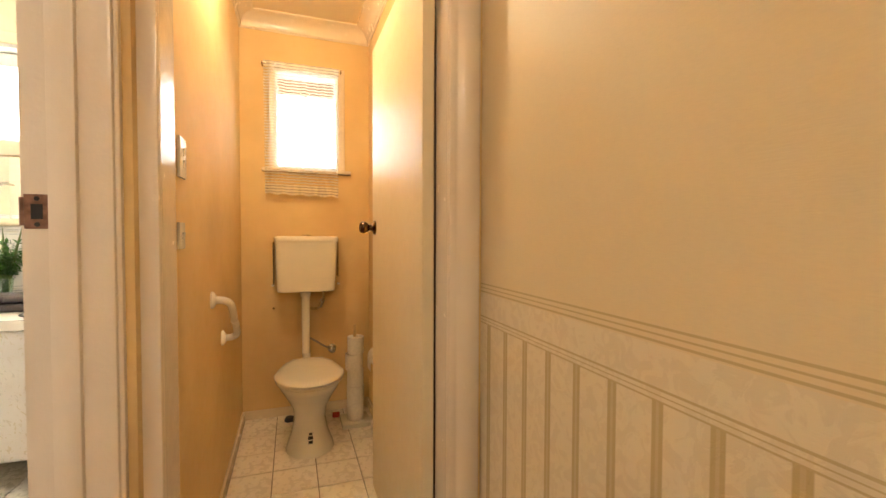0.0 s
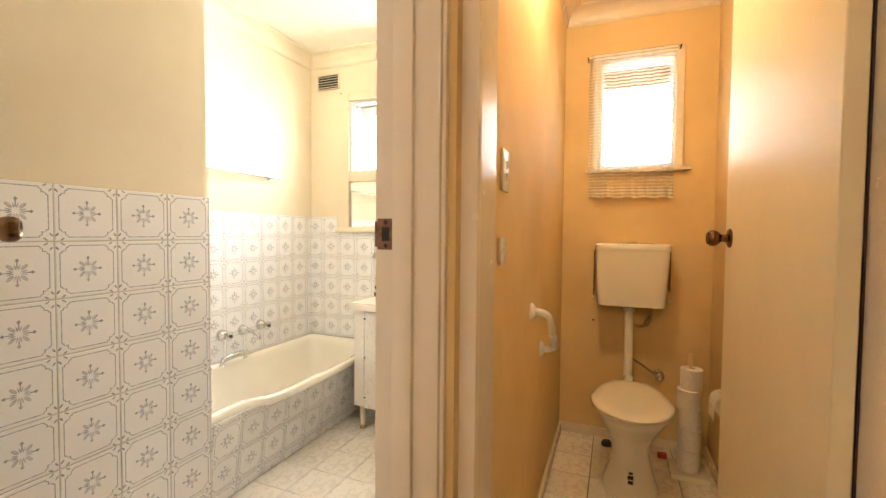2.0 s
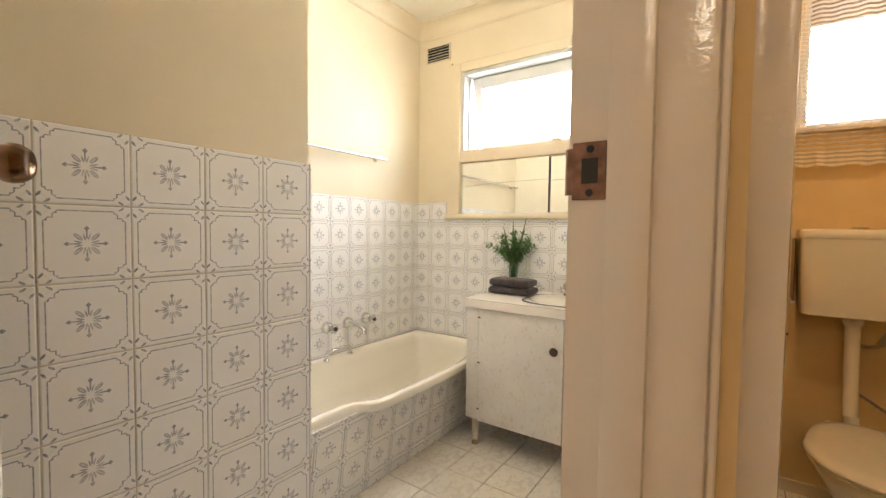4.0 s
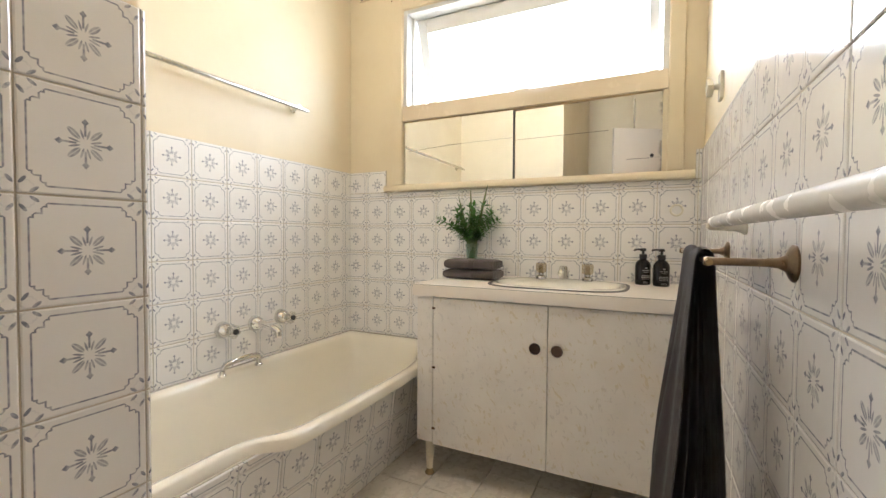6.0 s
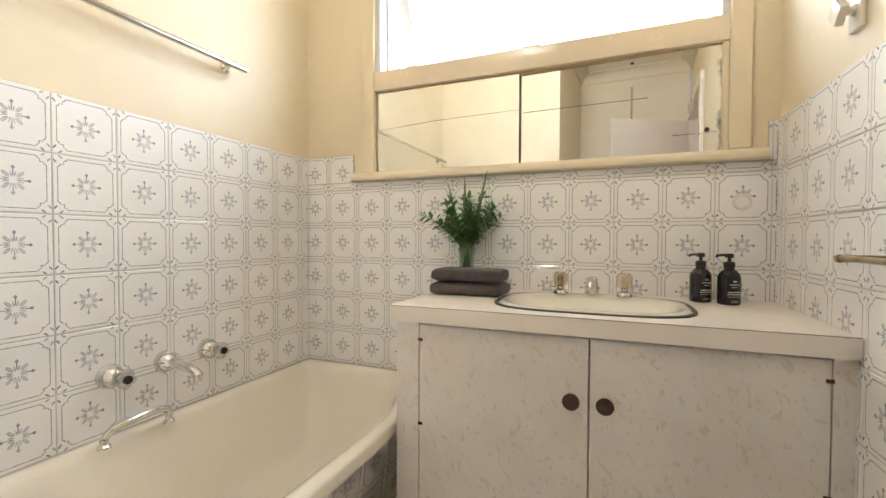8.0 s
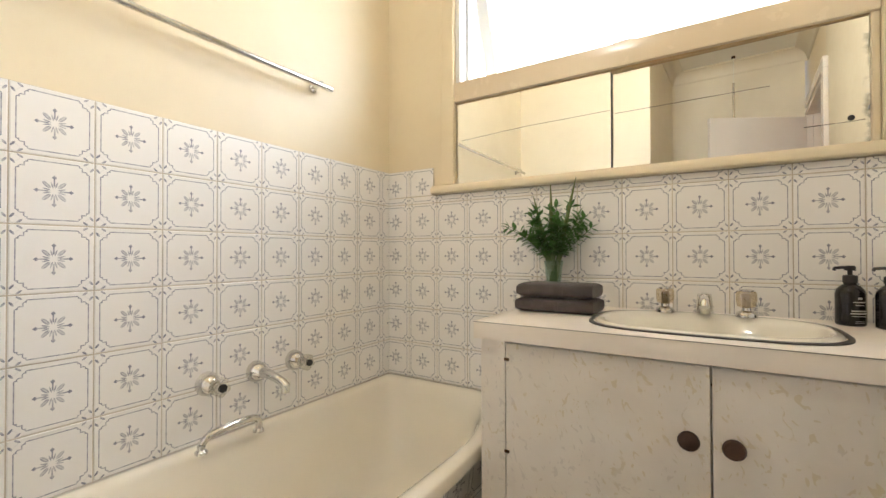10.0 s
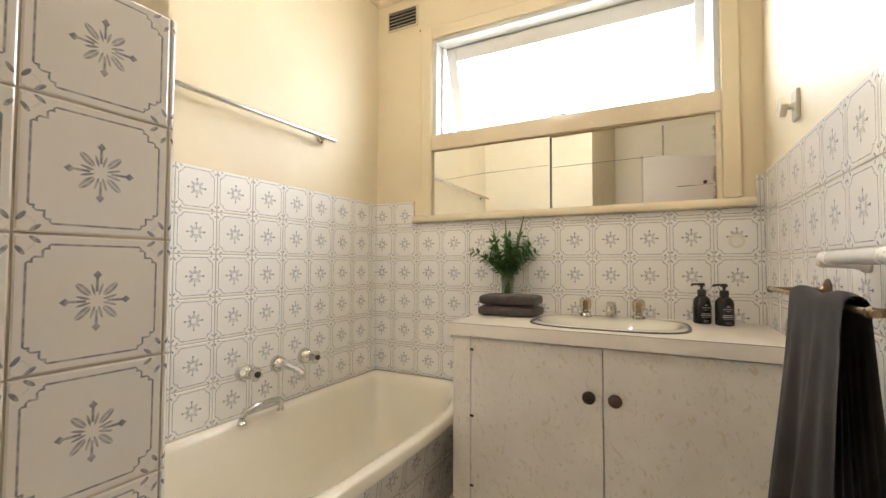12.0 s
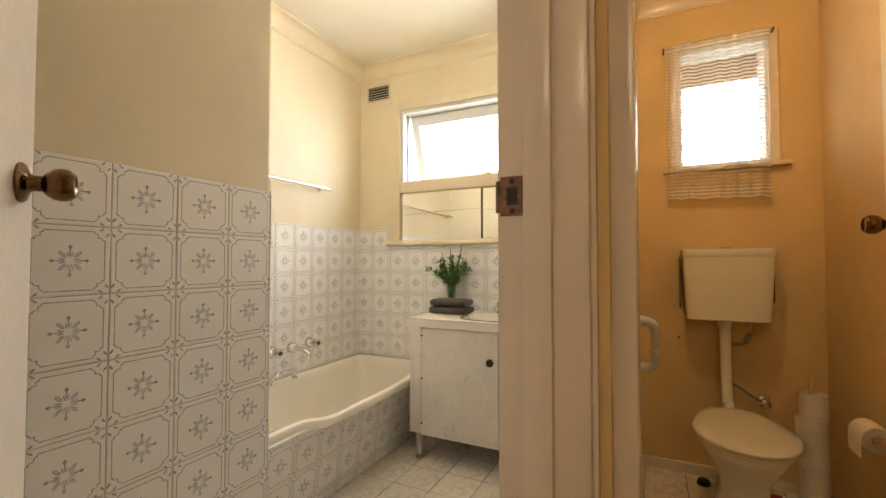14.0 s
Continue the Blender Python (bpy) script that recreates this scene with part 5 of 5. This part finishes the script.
SXY = (0.332, 2.630)
stand = thing("toilet_roll_stand", "pale timber roll stand with an upright peg", "roll stand")
part("base", boxes((SXY[0] - 0.085, SXY[0] + 0.085, SXY[1] - 0.085, SXY[1] + 0.085, 0.0, 0.028), bevel=0.005, segments=2), PLASTIC, stand)
part("peg", lathe([(0.009, 0.028), (0.009, 0.612), (0.006, 0.618)], 14, SXY), PINE, stand)
rnd = random.Random(5)
zz = 0.0285
for k in range(5):
    h, r = (0.104, 0.103, 0.102, 0.100, 0.104)[k], (0.052, 0.053, 0.050, 0.053, 0.050)[k]
    ob = tagged(new("toilet_roll", mesh_of("toilet_roll", roll_mesh(h, r, 0.021), PAPER, 40)), "white toilet paper roll stacked on the stand", "toilet roll", "stacked toilet rolls")
    ob.matrix_world = pose(SXY[0] + rnd.uniform(-0.006, 0.006), SXY[1] + rnd.uniform(-0.006, 0.006), zz, 0, 0, 40 * k)
    zz += h + 0.0005
holder = thing("toilet_roll_holder", "chrome wall holder beside the toilet", "roll holder")
part("rod", tube([(0.417, 2.26, 0.498), (0.417, 2.405, 0.498)], 0.006, 10), CHROME, holder)
part("arm", boxes((0.391, TX1, 2.252, 2.262, 0.485, 0.505), bevel=0.002), CHROME, holder)
part("arm", boxes((0.391, TX1, 2.403, 2.413, 0.485, 0.505), bevel=0.002), CHROME, holder)
roll = tagged(new("toilet_roll", mesh_of("toilet_roll", roll_mesh(0.108, 0.046, 0.018), PAPER, 40)), "white toilet paper roll on the wall holder", "toilet roll")
roll.matrix_world = pose(0.417, 2.388, 0.486, 90)
sheet = part("loose_sheet", boxes((0.3695, 0.3710, 2.284, 2.384, 0.42, 0.486)), PAPER, roll)
sheet.matrix_parent_inverse = roll.matrix_world.inverted()
tagged(part("floor_cap", lathe([(0.030, 0.0), (0.030, 0.012), (0.022, 0.026), (0.010, 0.028)], 18, (-0.055, 2.79)), BLACK), "black rubber cap on the floor behind the pan", "cap")
tagged(part("red_tag", boxes((0.205, 0.250, 2.74, 2.765, 0.0, 0.030), bevel=0.004), RED), "small red plastic piece on the floor", "tag")

bulb = thing("ceiling_light", "bare frosted bulb in a white batten holder", "ceiling light")
part("holder", lathe([(0.021, 2.42), (0.022, 2.46), (0.034, 2.50), (0.045, CEIL)], 20, (-0.17, 1.76)), WHITE_PLASTIC, bulb)
glass = part("bulb", lathe([(0.004, 2.292), (0.018, 2.298), (0.030, 2.318), (0.031, 2.340), (0.022, 2.375), (0.015, 2.40), (0.014, 2.421)], 24, (-0.17, 1.76)), BULB, bulb)
glass.visible_shadow = False
bulb3 = thing("ceiling_light", "bare frosted bulb in a short white batten holder", "ceiling light")
part("holder", lathe([(0.021, 2.49), (0.022, 2.505), (0.034, 2.52), (0.045, CEIL)], 20, (-1.45, 1.75)), WHITE_PLASTIC, bulb3)
glass = part("bulb", lathe([(0.004, 2.362), (0.018, 2.368), (0.030, 2.388), (0.031, 2.410), (0.022, 2.445), (0.015, 2.47), (0.014, 2.491)], 24, (-1.45, 1.75)), BULB, bulb3)
glass.visible_shadow = False
# unseen hall bulb, added to give the hall fill light a body
hall_fill_bulb = thing("ceiling_light", "bare frosted bulb in a white batten holder", "ceiling light")
part("holder", lathe([(0.021, 2.42), (0.022, 2.46), (0.034, 2.50), (0.045, CEIL)], 20, (0.07, -1.15)), WHITE_PLASTIC, hall_fill_bulb)
glass = part("bulb", lathe([(0.004, 2.262), (0.018, 2.268), (0.030, 2.288), (0.031, 2.310), (0.022, 2.355), (0.015, 2.39), (0.014, 2.421)], 24, (0.07, -1.15)), BULB, hall_fill_bulb)
glass.visible_shadow = False

# ---- tiles ----
TILE_MESHES = {}


def tile_mesh(w, h, t, cut, material, gap):
    """A tile of w x h, front towards +z, with softened edges; cut is the printed part that is left of it."""
    key = (round(w, 4), round(h, 4), t, tuple(round(c, 3) for c in cut), material.name)
    if key in TILE_MESHES:
        return TILE_MESHES[key]
    g, e = gap / 2, 0.0022
    rings = [(g, 0.0), (g, t - 0.0012), (g + e, t)]
    verts, faces = [], []
    for d, z in rings:
        verts += [(d, d, z), (w - d, d, z), (w - d, h - d, z), (d, h - d, z)]
    for r in range(2):
        for i in range(4):
            j = (i + 1) % 4
            faces.append((4 * r + i, 4 * r + j, 4 * r + 4 + j, 4 * r + 4 + i))
    faces.append((8, 9, 10, 11))
    data = bpy.data.meshes.new("tile")
    data.from_pydata(verts, [], faces)
    layer = data.uv_layers.new(name="UVMap")
    u0, u1, v0, v1 = cut
    for loop in data.loops:
        x, y, _ = verts[loop.vertex_index]
        layer.data[loop.index].uv = (u0 + (u1 - u0) * x / w, v0 + (v1 - v0) * y / h)
    data.materials.append(material)
    TILE_MESHES[key] = data
    return data


def tiling(parent, m, u_span, v_span, u_start, v_start, pu, pv, material, thick=0.008, gap=0.0025, name="wall_tile", skip=None):
    """Tiles over u_span x v_span of the plane m (its +z out of the wall); joints pass through u_start and v_start."""
    rnd = random.Random(len(TILE_MESHES))
    inverse = parent.matrix_world.inverted()
    iu = math.floor((u_span[0] - u_start) / pu)
    while u_start + iu * pu < u_span[1] - 0.004:
        a, b = max(u_start + iu * pu, u_span[0]), min(u_start + (iu + 1) * pu, u_span[1])
        iv = math.floor((v_span[0] - v_start) / pv)
        while v_start + iv * pv < v_span[1] - 0.004:
            c, d = max(v_start + iv * pv, v_span[0]), min(v_start + (iv + 1) * pv, v_span[1])
            if b - a > 0.008 and d - c > 0.008 and not (skip and skip((a + b) / 2, (c + d) / 2)):
                cut = ((a - u_start) / pu - iu, (b - u_start) / pu - iu, (c - v_start) / pv - iv, (d - v_start) / pv - iv)
                ob = new(name, tile_mesh(b - a, d - c, thick, cut, material, gap))
                ob.parent = parent
                tilt = pose((b - a) / 2, (d - c) / 2, 0, rnd.gauss(0, 0.10), rnd.gauss(0, 0.10), 0) @ pose(-(b - a) / 2, -(d - c) / 2, 0)
                ob.matrix_local = inverse @ m @ pose(a, c, rnd.uniform(-0.0004, 0.0002)) @ tilt
            iv += 1
        iu += 1


def wall_plane(origin, along):
    """A pose whose x runs along the wall, y up and z out of it."""
    a = Vector(along)
    out = a.cross(Vector((0, 0, 1)))
    return Matrix.Translation(origin) @ Matrix((a, (0, 0, 1), out)).transposed().to_4x4()


def tiled_area(name, label, m, u_span, v_span, u_start, v_start, pu, pv, bed=True, skip=None):
    ob = tagged(new(name), label, "wall tiles", kind="structure")
    if bed:
        part("grout", turned(boxes((u_span[0], u_span[1], v_span[0], v_span[1], 0.0, 0.0052)), m), GROUT, ob)
    tiling(ob, m, u_span, v_span, u_start, v_start, pu, pv, TILE, skip=skip)
    return ob


tiled_area("tiles_bath_west", "white printed tiles on the wall above the bath", wall_plane((BX0, 0, 0), (0, 1, 0)), (RY + 0.009, BY1 - 0.009), (RIM - 0.03, TILE_TOP), 2.832, TILE_TOP, 0.149, PV)
NORTH = wall_plane((0, BY1, 0), (1, 0, 0))
tiled_area("tiles_bath_north", "white printed tiles on the window wall", NORTH, (BX0, BX1), (0.0, 1.215), -0.497, TILE_TOP, 0.1478, PV)
tiled_area("tiles_bath_north_corner", "white printed tiles beside the sill", NORTH, (BX0, -1.992), (1.2155, TILE_TOP), -0.497, TILE_TOP, 0.1478, PV)
tiled_area("tiles_bath_north_end", "white printed tiles beside the sill", NORTH, (-0.508, BX1), (1.2155, TILE_TOP), -0.497, TILE_TOP, 0.1478, PV)
tiled_area("tiles_bath_east", "white printed tiles behind the towel rails", wall_plane((BX1, 0, 0), (0, -1, 0)), (-BY1 + 0.009, -1.058), (0.0, TILE_TOP), -2.83, TILE_TOP, PU, PV)
tiled_area("tiles_bath_return", "white printed tiles on the projecting wall", wall_plane((RX, 0, 0), (0, 1, 0)), (SY, RY + 0.008), (0.0, TILE_TOP), RY, TILE_TOP, 0.1525, 0.1525)
tiled_area("tiles_bath_foot", "white printed tiles at the end of the bath", wall_plane((0, RY, 0), (-1, 0, 0)), (-RX, -BX0 - 0.009), (RIM - 0.03, TILE_TOP), -RX, TILE_TOP, PU, PV)
tiling(bath_panel, PANEL, (RY + 0.009, BY1 - 0.01), (0.0, RIM - 0.031), 1.93, RIM - 0.060, 0.149, PV, TILE, name="panel_tile")

flat = Matrix.Translation((0, 0, -0.010))
tiling(bpy.data.objects["floor_bath"], flat, (-1.650, BX1), (SY, BY1), -1.650, 1.935, 0.2, 0.2, FLOOR_TILE, 0.010, 0.004, "floor_tile")
tiling(bpy.data.objects["floor_toilet"], flat, (TX0 + 0.014, TX1 - 0.014), (TY + 0.1, BY1 - 0.014), -0.130, 1.990, 0.2065, 0.2085, FLOOR_TILE, 0.010, 0.005, "floor_tile")
